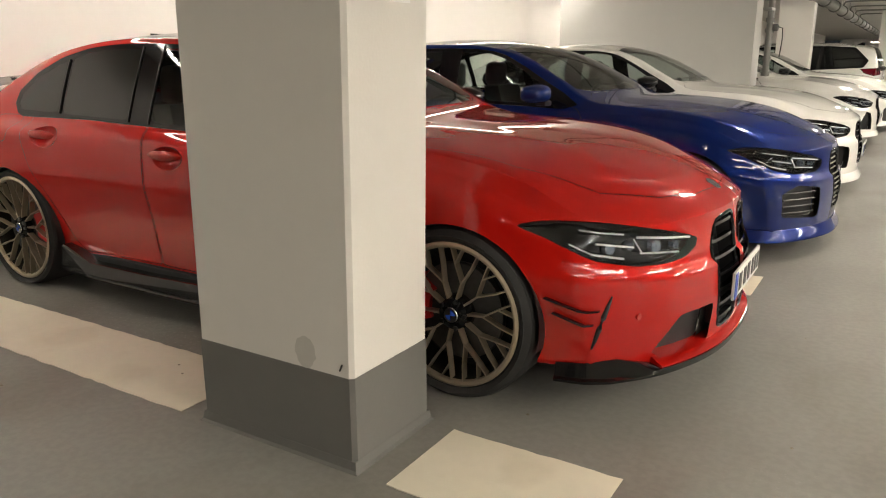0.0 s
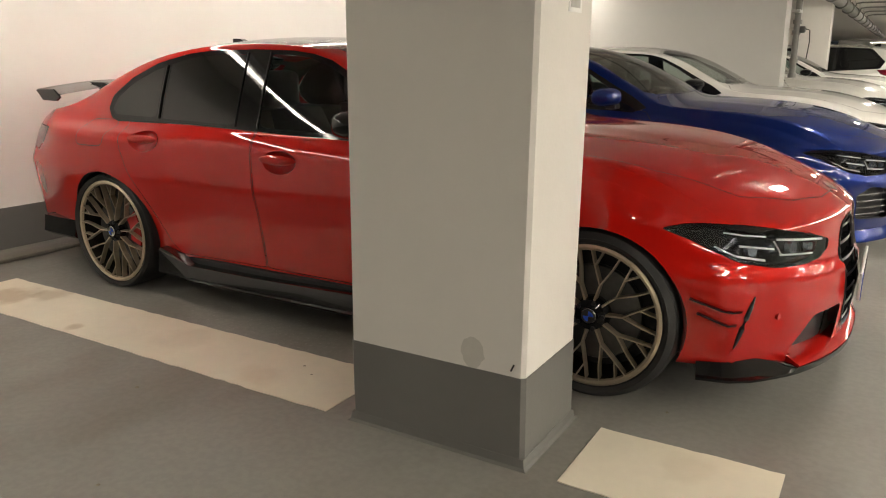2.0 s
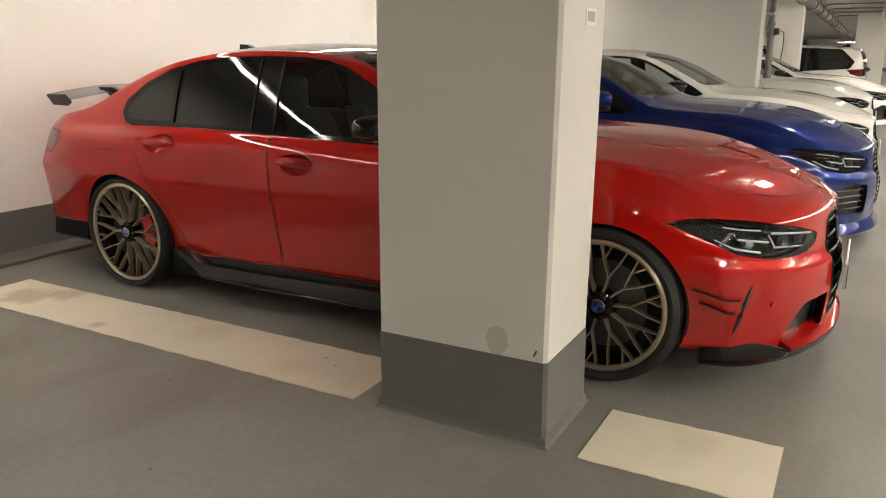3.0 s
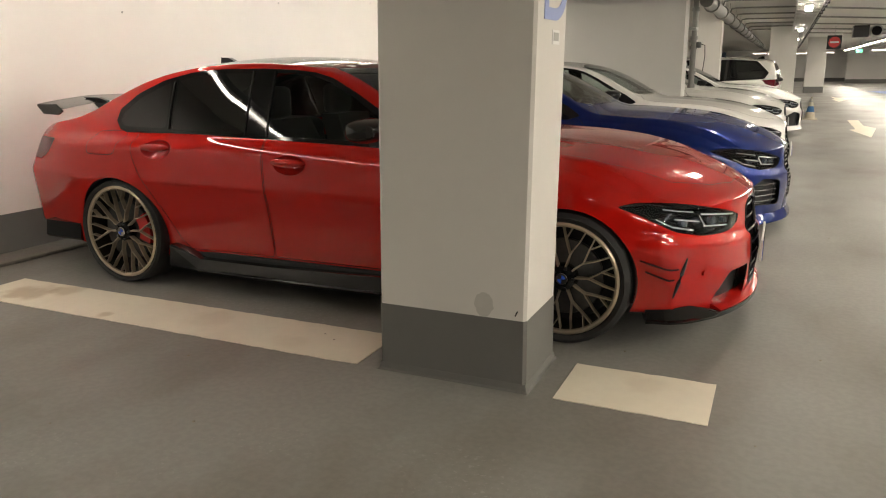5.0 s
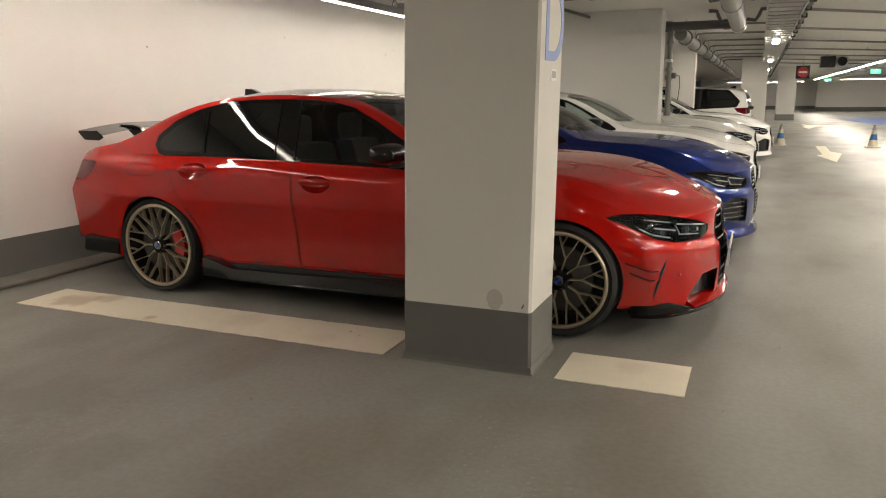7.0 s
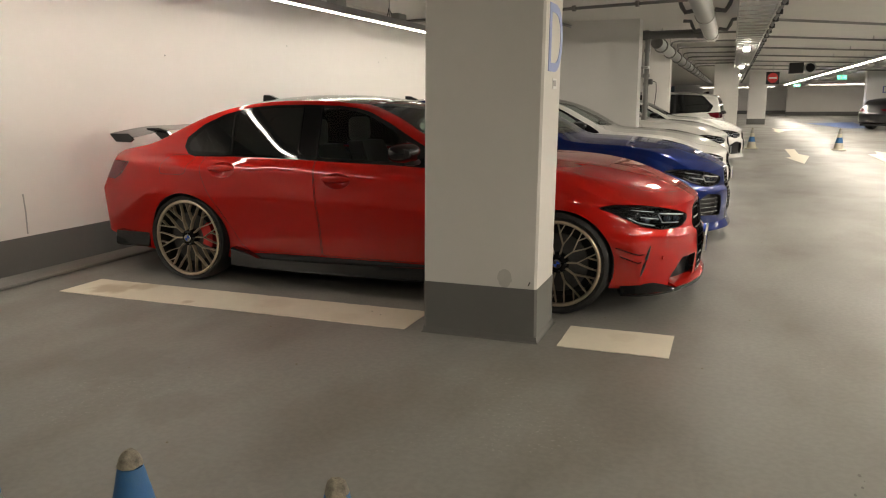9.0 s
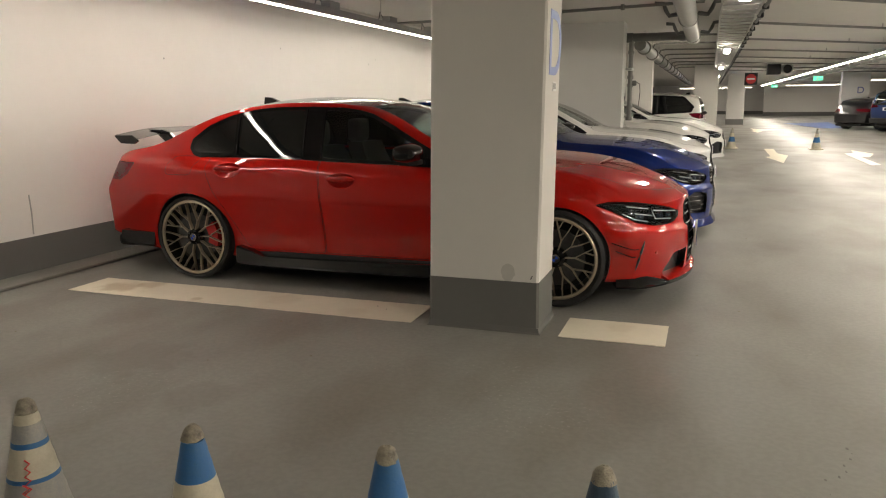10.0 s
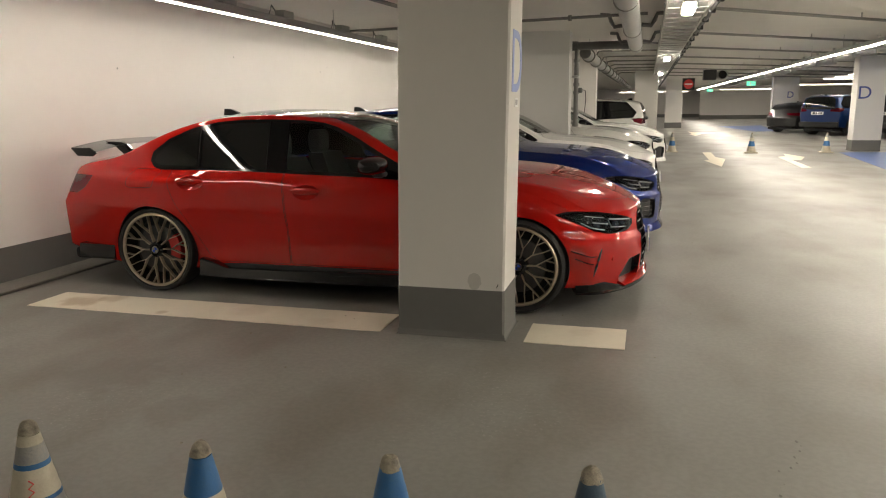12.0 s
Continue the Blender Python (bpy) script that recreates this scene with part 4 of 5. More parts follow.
SALOON = dict(
    nose=2.27, tail=-2.58, bow_from=1.25, bow=0.40, lean=0.16, rear_from=-1.75, rear_bow=0.30, rear_lean=0.05, rear_top=.6, ledge=.024, dome=.005, dome_y=.40,
    top=([-2.58, -2.4, -2.1, -1.9, -1.75, -1.58, -1.3, -1.1, -.85, -.6, -.3, 0, .25, .5, .72, .85, 1.04, 1.3, 1.6, 1.84, 2.06, 2.19, 2.27],
         [.965, 1.015, 1.045, 1.072, 1.113, 1.195, 1.31, 1.36, 1.392, 1.402, 1.392, 1.35, 1.27, 1.14, 1.015, .985, .972, .955, .925, .88, .805, .745, .69]),
    belt=([-2.58, -2.3, -1.9, -1.2, -.4, .4, .8, 1.2, 1.43, 1.8, 2.1, 2.27], [.945, .965, .975, .957, .928, .90, .89, .872, .852, .785, .70, .645]),
    width=([-2.58, -2.2, -1.8, -1.43, -1.05, -.6, .3, .8, 1.1, 1.43, 1.75, 2.0, 2.27], [.80, .88, .935, .95, .915, .885, .885, .90, .93, .945, .93, .90, .85]),
    low=([-2.58, -2.2, -1.8, -1.0, 1.0, 1.8, 2.27], [.30, .25, .20, .18, .18, .17, .17]),
    waist=.945, glass_y=.838, tumble=.40, crown=.055, crown_pow=2.2,
    hub_f=1.432, hub_r=-1.437, hub_z=.330, tyre=.333, rim=.288, tyre_f=.331, rim_f=.272, arch=.014, track=.930,
    dlo=dict(
        glass_front=rounded([(.40, .937), (.40, 1.045), (.19, 1.168), (.03, 1.245), (-.10, 1.285), (-.23, 1.298), (-.345, 1.30), (-.325, .955)], 2, .08),
        glass_rear=rounded([(-.50, .96), (-.52, 1.302), (-.75, 1.303), (-.94, 1.288), (-1.06, 1.258), (-1.035, .975)], 2, .06),
        glass_quarter=rounded([(-1.08, .978), (-1.11, 1.245), (-1.19, 1.225), (-1.335, 1.16), (-1.445, 1.075), (-1.46, 1.02), (-1.42, .987)], 2, .12),
        surround=rounded([(.66, .935), (.55, 1.008), (.415, 1.075), (.2, 1.192), (.035, 1.27), (-.08, 1.30), (-.22, 1.318), (-.47, 1.327), (-.75, 1.325), (-.95, 1.31), (-1.175, 1.262),
                          (-1.36, 1.183), (-1.482, 1.087), (-1.492, 1.02), (-1.45, .97), (-1.39, .952), (-.82, .953), (-.36, .937), (.27, .918), (.56, .902)], 2, .1),
        windscreen=[(.72, .0), (.71, .3), (.66, .56), (.60, .68), (.42, .68), (-.02, .53), (-.06, .3), (-.08, -.01), (.72, -.01)],
        rear_window=[(-1.30, -.01), (-1.30, .3), (-1.32, .46), (-1.42, .52), (-1.74, .56), (-1.84, .5), (-1.88, .3), (-1.89, -.01)],
        roof=[(-.12, -.01), (-.10, .3), (-.06, .505), (-.4, .545), (-.9, .54), (-1.24, .48), (-1.26, -.01)]),
    intake=rounded([(.312, .188), (.312, .345), (.50, .338), (.60, .215), (.57, .19)], 2, .12),
    hood=[(.74, -.01), (.72, .3), (.68, .60), (.74, .76), (1.1, .79), (1.6, .75), (1.88, .63), (2.04, .44), (2.12, .25), (2.15, -.01)],
    doors=dict(door_front=rounded([(.74, .25), (.80, .5), (.76, .80), (.66, .91), (.4, .96), (-.337, .98), (-.333, .85), (-.302, .55), (-.306, .25)], 2, .05),
               door_rear=rounded([(-.316, .25), (-.312, .55), (-.343, .85), (-.347, .98), (-1.25, .99), (-1.292, .965), (-1.265, .811), (-1.224, .716), (-1.137, .574), (-1.05, .423), (-.985, .30), (-.92, .25)], 2, .05)),
    flap=rounded([(-1.645, .82), (-1.62, .957), (-1.37, .961), (-1.404, .821)], 3, .2),
    floor=.16, dash=.90, kidney=(.035, .30, .22, .665), mirror=(.43, 1.012), mirror_y=.985, handles=((-.148, .811), (-1.093, .869)),
    plate=(.345, .455), fin=(-1.17, 1.362), wiper=(.64, 1.03), lamp_dz=-.018,
)
_u0, _u1 = .658 * 1.72 - .753 * .92, .658 * 2.17 - .753 * .405


def lamp_outline(pts):
    return [(_u0 + (_u1 - _u0) * f, z) for f, z in pts]


SALOON["headlight"] = rounded(lamp_outline([(-.01, .692), (.103, .706), (.226, .707), (.42, .697), (.62, .675), (.86, .642), (1.02, .608), (1.005, .578), (.93, .548), (.78, .536), (.60, .540), (.36, .572), (.23, .613), (.12, .655)]), 2, .2)
SALOON["tail_light"] = rounded([(-.235, .903), (-.36, .902), (-.62, .905), (-.95, .88), (-.9, .80), (-.6, .775), (-.37, .757), (-.29, .81)], 2, .12)


def nose_edge(p, y, out=0.0):
    """The bumper's outline seen from above."""
    return p["nose"] - p["bow"] * (abs(y) / .87) ** 2.4 + out


def tail_edge(p, y, out=0.0):
    return p["tail"] + p["rear_bow"] * (abs(y) / .87) ** 2.6 - out


def edge_loft(name, path, section, m, parent, label=""):
    """Sweeps a section (out, z) along a line of (x, y) with outward normals."""
    bm = bmesh.new()
    rings = []
    for i, (x, y) in enumerate(path):
        a, b = Vector(path[max(i - 1, 0)]), Vector(path[min(i + 1, len(path) - 1)])
        t = (b - a).normalized()
        nrm = Vector((t.y, -t.x))
        if nrm.dot(Vector((x, y))) < 0:
            nrm = -nrm
        sec = section(y) if callable(section) else section
        rings.append([bm.verts.new((x + nrm.x * o2, y + nrm.y * o2, z)) for o2, z in sec])
    for ra, rb in zip(rings, rings[1:]):
        for k in range(len(ra)):
            bm.faces.new((ra[k], ra[(k + 1) % len(ra)], rb[(k + 1) % len(ra)], rb[k]))
    bm.faces.new(rings[0])
    bm.faces.new(rings[-1])
    return part(name, bm, m, parent, label)


def add_lip(e, p, sh, m, label=""):
    """A thin splitter that follows the bumper's lower edge."""
    path = []
    for y in np.linspace(-.80, .80, 33):
        path.append((sh.nose(abs(y), .20), y))
    ends = [(x, sh.side(x, .20)) for x in np.linspace(path[0][0] - .03, 1.80, 4)]
    path = [(x, -y) for x, y in reversed(ends)] + path + [(x, y) for x, y in ends]
    edge_loft("front_lip", path, lambda y: [(-.05, .195)] + [(o2 * min(1, max(.1, (.93 - abs(y)) / .12)), z) for o2, z in ((.004, .19), (.014, .165), (.034, .135), (.036, .118), (.02, .112))] + [(-.12, .115)], m, e, label)


RED_X, RED_Y = -2.694, 3.14
red, red_shell = sedan("car", "glossy red sports saloon with bronze wheels and black carbon trim", M_RED, RED_X, RED_Y, SALOON,
                       dict(rim_mat=M_GOLD, rear_glass=M_TINT, roof=M_CARBON, grille="bars", caliper=M_CALIPER, mirror_mat=M_CARBON, mirror_label="carbon wing mirror"))


def red_extras(e, p, sh):
    # carbon splitter: a thin edge in the middle, tall winglets at the corners, a red blade on top
    lip = [(sh.nose(abs(y), .21), y) for y in np.linspace(-.80, .80, 41)]
    side_run = [(x, sh.side(x, .21)) for x in np.linspace(lip[0][0] - .03, 1.815, 5)]
    full = [(x, -y) for x, y in reversed(side_run)] + lip + [(x, y) for x, y in side_run]

    def reach(y):
        a = abs(y)
        return .030 + .034 * min(1, a / .62) ** 2 * min(1, max(0, (.93 - a) / .14))

    def winglet(y):
        k = min(1, max(0, (abs(y) - .58) / .16))
        tail = min(1, max(0, (abs(y) - .72) / .14))
        top, r = .168 + .05 * k * (1 - .5 * tail), reach(y)
        return [(-.06, top - .004), (.006 + .4 * r * (1 - k), top), (r * (1 - .35 * k), .172 - .012 * k), (r, .158), (r - .004, .146), (-.12, .142)]
    edge_loft("front_lip", full, winglet, M_CARBON, e, "glossy carbon front lip")
    blade = [q for q in lip if abs(q[1]) < .63]
    edge_loft("bumper_blade", blade, lambda y: [(-.06, .200), (.002, .196), (reach(y) * .6, .185), (reach(y) - .002, .176), (reach(y) - .006, .169), (-.06, .169)], M_RED, e)
    for sg in (1, -1):
        part("side_skirt", prism([(1.04, .15), (1.04, .238), (.58, .23), (-.335, .209), (-.81, .208), (-.952, .262), (-1.035, .283), (-1.05, .27), (-1.041, .150), (-.81, .142)], .11,
                                 lambda u, v, d: Vector((u, sg * (.925 - .02 * (v > .2) - d), v))), M_CARBON, e, "glossy carbon side skirt", smooth=False)
        part("skirt_blade", box(-.80, 1.0, min(sg * .93, sg * .95), max(sg * .93, sg * .95), .140, .152, .004), M_CARBON, e)
        path = [(-1.84, sg * .892), (-2.0, sg * .888)] + [(tail_edge(p, y, -.085 - .06 * min(1, max(0, (.86 - y) / .12))), sg * y) for y in np.linspace(.872, 0.0, 24)]
        edge_loft("rear_diffuser", path, [(-.09, .352), (-.016, .345), (-.010, .29), (-.002, .245), (-.016, .23), (-.14, .225)], M_CARBON, e, "dark carbon rear bumper edge")
        for (xa, za, xb, zb) in ((1.79, .447, 1.955, .400), (1.815, .392, 1.94, .351)):
            pts = []
            for t in np.linspace(0, 1, 7):
                x, z = xa + (xb - xa) * t, za + (zb - za) * min(1, t * 1.25)
                pts.append((x, sh.side(x, z), z))
            bm = bmesh.new()
            rows = [[bm.verts.new((x, sg * (y + oy), z + oz)) for oy, oz in ((-.004, .004), (.022, .006), (.022, .001), (-.004, -.004))] for x, y, z in pts]
            for a, b in zip(rows, rows[1:]):
                for k in range(4):
                    bm.faces.new((a[k], a[(k + 1) % 4], b[(k + 1) % 4], b[k]))
            bm.faces.new(rows[0])
            bm.faces.new(rows[-1])
            part("canard", bm, M_GLOSS, e, "black bumper canard", smooth=False)
        pts = []
        for t in np.linspace(0, 1, 6):
            x, z = 1.985 - .05 * t, .45 - .19 * t
            pts.append((x, sg * (sh.side(x, z) + .001), z))
        part("bumper_slit", tube(pts, lambda i: (.003, .008, .010, .010, .008, .003)[i], 8), M_BLACK, e)
        sx = sh.nose(.67, .365)
        part("parking_sensor", tube([(sx - .004, .67 * sg, .365), (sx + .004, .673 * sg, .365)], .012, 14), M_RED, e)
        # glossy black bars between the side windows and along the sill
        for nm, (xa, za), (xb, zb), r in (("window_bar", (-1.057, .977), (-1.085, 1.252), .009), ("pillar_trim", (-.487, .953), (-.510, 1.312), .007), ("pillar_trim", (-.335, .948), (-.356, 1.312), .007)):
            pts = []
            for t in np.linspace(0, 1, 8):
                x, z = xa + (xb - xa) * t, za + (zb - za) * t
                pts.append((x, sg * (sh.side(x, z) + .001), z))
            part(nm, tube(pts, r, 8), M_GLOSS, e)
    # tall rear wing on two struts
    bm = bmesh.new()
    rows = []
    for y in np.linspace(-.74, .74, 31):
        k = abs(y) / .74
        z = 1.125 - .045 * max(0, (k - .35) / .65) ** 1.5
        rows.append([bm.verts.new(c) for c in ((-2.03, y, z), (-2.1, y, z + .012), (-2.24, y, z + .024), (-2.28, y, z + .032), (-2.27, y, z + .02), (-2.1, y, z - .006))])
    for a, b in zip(rows, rows[1:]):
        for k in range(6):
            bm.faces.new((a[k], a[(k + 1) % 6], b[(k + 1) % 6], b[k]))
    bm.faces.new(rows[0])
    bm.faces.new(rows[-1])
    wing = part("rear_wing", bm, M_CARBON, e, "dark carbon rear wing")
    for sg in (1, -1):
        part("end_plate", prism([(-2.035, 1.065), (-2.075, 1.042), (-2.212, 1.046), (-2.272, 1.104), (-2.265, 1.11), (-2.094, 1.112)], .012, lambda u, v, d: Vector((u, sg * (.74 + d), v))), M_CARBON, wing)
        part("strut", prism([(-1.90, 1.04), (-2.02, 1.035), (-2.10, 1.10), (-2.20, 1.145), (-2.06, 1.145), (-1.99, 1.125)], .03, lambda u, v, d: Vector((u, sg * (.40 + d), v))), M_GLOSS, wing, smooth=False)
    # hood creases and the round emblem above the grille
    ez = sh.lid(2.13, 0.002)
    nx = Vector((.5, 0, .87)).normalized()
    c = Vector((2.13, 0, ez))
    part("emblem", tube([c - nx * .006, c + nx * .003], .034, 24), M_CHROME, e, "round bright emblem")
    # pale banner bars across the top of the windscreen
    for i, (a, b) in enumerate(((-.42, -.36), (-.3, -.2), (-.17, -.06), (-.03, .1), (.14, .26), (.3, .4))):
        rows = []
        bm = bmesh.new()
        for y in np.linspace(a, b, 4):
            rows.append([bm.verts.new((x, y, sh.lid(x, abs(y)) + .004)) for x in (-.03, .015)])
        for u, v in zip(rows, rows[1:]):
            bm.faces.new((u[0], v[0], v[1], u[1]))
        part("banner_bar", bm, M_PLATE, e)


red_extras(red, SALOON, red_shell)


def variant(base, **kw):
    d = dict(base)
    d.update(kw)
    return d


COUPE = variant(SALOON, intake=rounded([(.44, .25), (.46, .44), (.66, .47), (.76, .42), (.74, .27)], 2, .12), bow=.36, kidney=(.03, .27, .27, .66))
blue, blue_shell = sedan("car", "glossy dark blue coupe with a black front, in the next bay", M_BLUE, -2.53, 5.72, COUPE,
                         dict(rim_mat=M_GLOSS, rear_glass=M_GLASS, grille="studs", plate=False))
add_lip(blue, COUPE, blue_shell, M_BLUE, "blue front lip")
for sg in (1, -1):
    for k in range(4):
        z = .29 + .042 * k
        part("intake_slat", tube([(nose_edge(COUPE, .5, -.01), sg * .48, z), (nose_edge(COUPE, .62, -.015), sg * .6, z), (nose_edge(COUPE, .72, -.03), sg * .71, z)], .006, 6), M_BLACK, blue)
white_a, wa_shell = sedan("car", "white coupe with black mirrors beside the blue one", M_WHITE, -2.53, 8.25, COUPE,
                          dict(rim_mat=M_GLOSS, rear_glass=M_GLASS, grille="bars", mirror_mat=M_GLOSS, mirror_label="gloss black mirror", roof=M_WHITE))
add_lip(white_a, COUPE, wa_shell, M_WHITE, "white front lip")
white_b, wb_shell = sedan("car", "white saloon beyond the cross wall with dark grille", M_WHITE, -2.55, 13.0, variant(COUPE, intake=rounded([(.40, .22), (.5, .46), (.60, .48), (.74, .24)], 2, .1)),
                          dict(rim_mat=M_GLOSS, rear_glass=M_GLASS, grille="bars", mirror_mat=M_GLOSS))
add_lip(white_b, COUPE, wb_shell, M_WHITE)
white_c, wc_shell = sedan("car", "white sports saloon with large dark front intakes", M_WHITE, -2.27, 15.4, variant(COUPE, intake=rounded([(.36, .18), (.40, .42), (.62, .46), (.78, .40), (.76, .2)], 2, .1)),
                          dict(rim_mat=M_GLOSS, rear_glass=M_GLASS, grille="bars", mirror_mat=M_GLOSS))
add_lip(white_c, COUPE, wc_shell, M_WHITE)

OFFROADER = variant(
    SALOON, nose=2.28, tail=-2.32, bow=.30, rear_bow=.16, rear_lean=.10, rear_top=.0, dome=0.0, ledge=0.0, lean=.1,
    top=([-2.32, -2.27, -2.16, -1.9, -1.3, -.6, 0, .35, .62, .92, 1.05, 1.5, 2.0, 2.28], [1.02, 1.25, 1.43, 1.49, 1.525, 1.535, 1.51, 1.42, 1.25, 1.06, 1.02, .98, .90, .80]),
    belt=([-2.32, -1.5, -.5, .5, 1.0, 1.5, 2.0, 2.28], [1.02, 1.0, .98, .965, .95, .92, .84, .76]),
    width=([-2.32, -2.1, -1.4, -.6, .3, 1.0, 1.43, 2.0, 2.28], [.86, .91, .93, .91, .91, .92, .93, .90, .84]),
    low=([-2.32, -1.8, 1.8, 2.28], [.36, .28, .26, .28]), tumble=.30, crown=.06, glass_y=2.0,
    hub_f=1.40, hub_r=-1.36, hub_z=.35, tyre=.355, tyre_f=.355, rim=.24, rim_f=.24, arch=.04, track=.92,
    dlo=dict(
        glass_front=rounded([(.68, .99), (.36, 1.34), (.1, 1.42), (-.27, 1.44), (-.30, 1.0)], 2, .06),
        glass_rear=rounded([(-.40, 1.0), (-.38, 1.445), (-1.15, 1.44), (-1.18, 1.02)], 2, .06),
        glass_quarter=rounded([(-1.26, 1.03), (-1.24, 1.435), (-1.75, 1.41), (-1.98, 1.2), (-1.92, 1.08)], 2, .15),
        surround=rounded([(.8, .97), (.4, 1.37), (.1, 1.455), (-.5, 1.475), (-1.3, 1.47), (-1.8, 1.44), (-2.06, 1.18), (-1.98, 1.04), (-1.0, .99)], 2, .08),
        windscreen=[(.96, -.01), (.95, .4), (.86, .74), (.66, .74), (.30, .60), (.24, .3), (.23, -.01)],
        rear_window=[(-2.12, -.01), (-2.12, .5), (-2.16, .62), (-2.285, .70), (-2.30, -.01)],
        roof=[(.1, -.01), (.1, .5), (-1.9, .5), (-1.9, -.01)]),
    hood=[(1.0, -.01), (.97, .4), (.9, .74), (1.2, .8), (1.7, .76), (2.05, .60), (2.2, .3), (2.22, -.01)],
    doors=dict(door_front=rounded([(.9, .36), (.92, .7), (.84, .95), (.4, 1.39), (.1, 1.47), (-.345, 1.48), (-.345, .36)], 2, .05),
               door_rear=rounded([(-.355, .36), (-.355, 1.48), (-1.2, 1.475), (-1.22, 1.0), (-1.12, .8), (-1.0, .6), (-.95, .36)], 2, .05)),
    mirror=(.62, 1.06), handles=((-.15, .90), (-1.02, .92)), fin=(-1.8, 1.5), kidney=(.03, .35, .55, .78), plate=(.36, .46), wiper=(.86, 1.1),
    headlight=rounded([(.10, .70), (.10, .80), (1.1, .80), (1.15, .72), (.8, .68)], 2, .1))
OFFROADER["tail_light"] = rounded([(.5 * -2.05 + .866 * .92, .93), (.5 * -2.05 + .866 * .92, 1.02), (.5 * -2.32 + .866 * .6, 1.04), (.5 * -2.32 + .866 * .5, .90), (.5 * -2.2 + .866 * .86, .88)], 2, .15)
OFFROADER.pop("flap")


def offroader(label, paint, m, group="cars parked in the bays", rails=M_CHROME):
    e, sh = sedan("suv", label, paint, 0, 0, OFFROADER, dict(rim_mat=M_CHROME, rear_glass=M_TINT, grille="bars", mirror_mat=paint, wheel="plain", plate=False, group=group, seat_dz=.08))
    e["category"] = "suv"
    for sg in (1, -1):
        part("roof_rail", tube([(.05, sg * .70, 1.475), (-.1, sg * .70, 1.525), (-1.6, sg * .68, 1.515), (-1.8, sg * .68, 1.46)], .016, 8), rails, e)
        part("sill", box(-.95, .95, min(sg * .84, sg * .93), max(sg * .84, sg * .93), .22, .32, .02), M_BLACK, e)
    edge_loft("rear_bumper", [(tail_edge(OFFROADER, y, .02), y) for y in np.linspace(-.84, .84, 17)], [(-.04, .52), (.03, .50), (.035, .42), (.0, .32), (-.1, .32)], M_BLACK, e)
    pl = part("number_plate", box(-2.335, -2.322, -.26, .26, .78, .89, .004), M_PLATE, e, "white number plate with dark bars")
    for a, b in ((-.2, -.14), (-.1, -.05), (0, .06), (.1, .2)):
        part("plate_bar", box(-2.338, -2.3355, a, b, .80, .87), M_BLACK, pl, smooth=False)
    e.matrix_world = m
    return e


offroader("white suv with tinted glass and roof rails, tail to the lane", M_WHITE, pose(-2.78, 18.3, 0, 0, 0, 180))
tall = Matrix.Diagonal((1.04, 1.04, 1.1, 1))
suv_blue = offroader("dark blue suv with tail to the lane, beside a pillar", M_NAVY, pose(8.05, 33.1, 0, 0, 0, 45) @ tall, "cars across the lane")
suv_black = offroader("black suv parked behind the pillar across the lane", M_DARKCAR, pose(9.9, 31.4, 0, 0, 0, 45) @ tall, "cars across the lane")
hatch, hatch_shell = sedan("car", "dark grey estate car with red tail lights across the lane", M_DARKCAR, 7.9, 34.9, variant(SALOON, top=(SALOON["top"][0], [1.05, 1.2, 1.29, 1.32, 1.34, 1.36, 1.38, 1.39] + SALOON["top"][1][8:])),
                           dict(rim_mat=M_GLOSS, rear_glass=M_TINT, grille="bars", group="cars across the lane", plate=False))
hatch.matrix_world = pose(7.15, 36.2, 0, 0, 0, 45)

# ---- cones, marks, signs ----
def cone(x, y, bands, h=.5, label="worn blue and cream cone with a dirty tip", turn=0, group="cones in the foreground"):
    """A cone on a square foot; bands: (height from, height to, material)."""
    e = empty("traffic_cone", pose(x, y, 0, 0, 0, turn))
    rb, rt = .125, .022

    def rad(z):
        return rb + (rt - rb) * (z - .03) / (h - .03)
    foot = box(-.17, .17, -.17, .17, 0, .03, .012, 2)
    part("foot", foot, M_CONE_W, e)
    for z0, z1, m in bands:
        n = max(2, int((z1 - z0) / .02))
        prof = [(rad(z0 + (z1 - z0) * k / n) * (1 + .012 * math.sin(9 * (z0 + k))), z0 + (z1 - z0) * k / n) for k in range(n + 1)]
        part("band", lathe(prof, 28), m, e)
    tip = lathe([(rad(h - .035) + .001, h - .035), (rt + .003, h - .014), (rt * .9, h - .004), (.010, h + .004), (.002, h + .005)], 20)
    for v in tip.verts:
        v.co += noise.noise_vector(v.co * 60 + Vector((x * 9, y * 5, 0))) * .0035
    part("tip", tip, M_CONE_T, e)
    return tagged(e, label, "cone", group)


M_CONE_F = mat("cone_faded_blue", (0.2, 0.22, 0.25), 0.6, second=(0.4, 0.37, 0.3), scale=16, bump=0.3)
M_CONE_D = mat("cone_dark_blue", (0.02, 0.04, 0.07), 0.5, second=(0.05, 0.09, 0.13), scale=22, bump=0.3)
CB = [(.03, .13, M_CONE_W), (.13, .245, M_CONE_B), (.245, .36, M_CONE_W), (.36, .466, M_CONE_B)]
c1 = cone(-2.20, -.99, [(.03, .12, M_CONE_W), (.12, .272, M_CONE_F), (.272, .285, M_CONE_B), (.285, .372, M_CONE_W), (.372, .388, M_CONE_B), (.388, .44, M_CONE_F), (.44, .47, M_CONE_W)], .508, "cream cone with faded blue bands and red scribbles", 12)
c2 = cone(-1.62, -.98, CB, .504, "blue and cream cone with a crumbled dirty tip", 5)
cone(-1.08, -.915, CB, .496, "blue and cream cone with scuffed paint", -8)
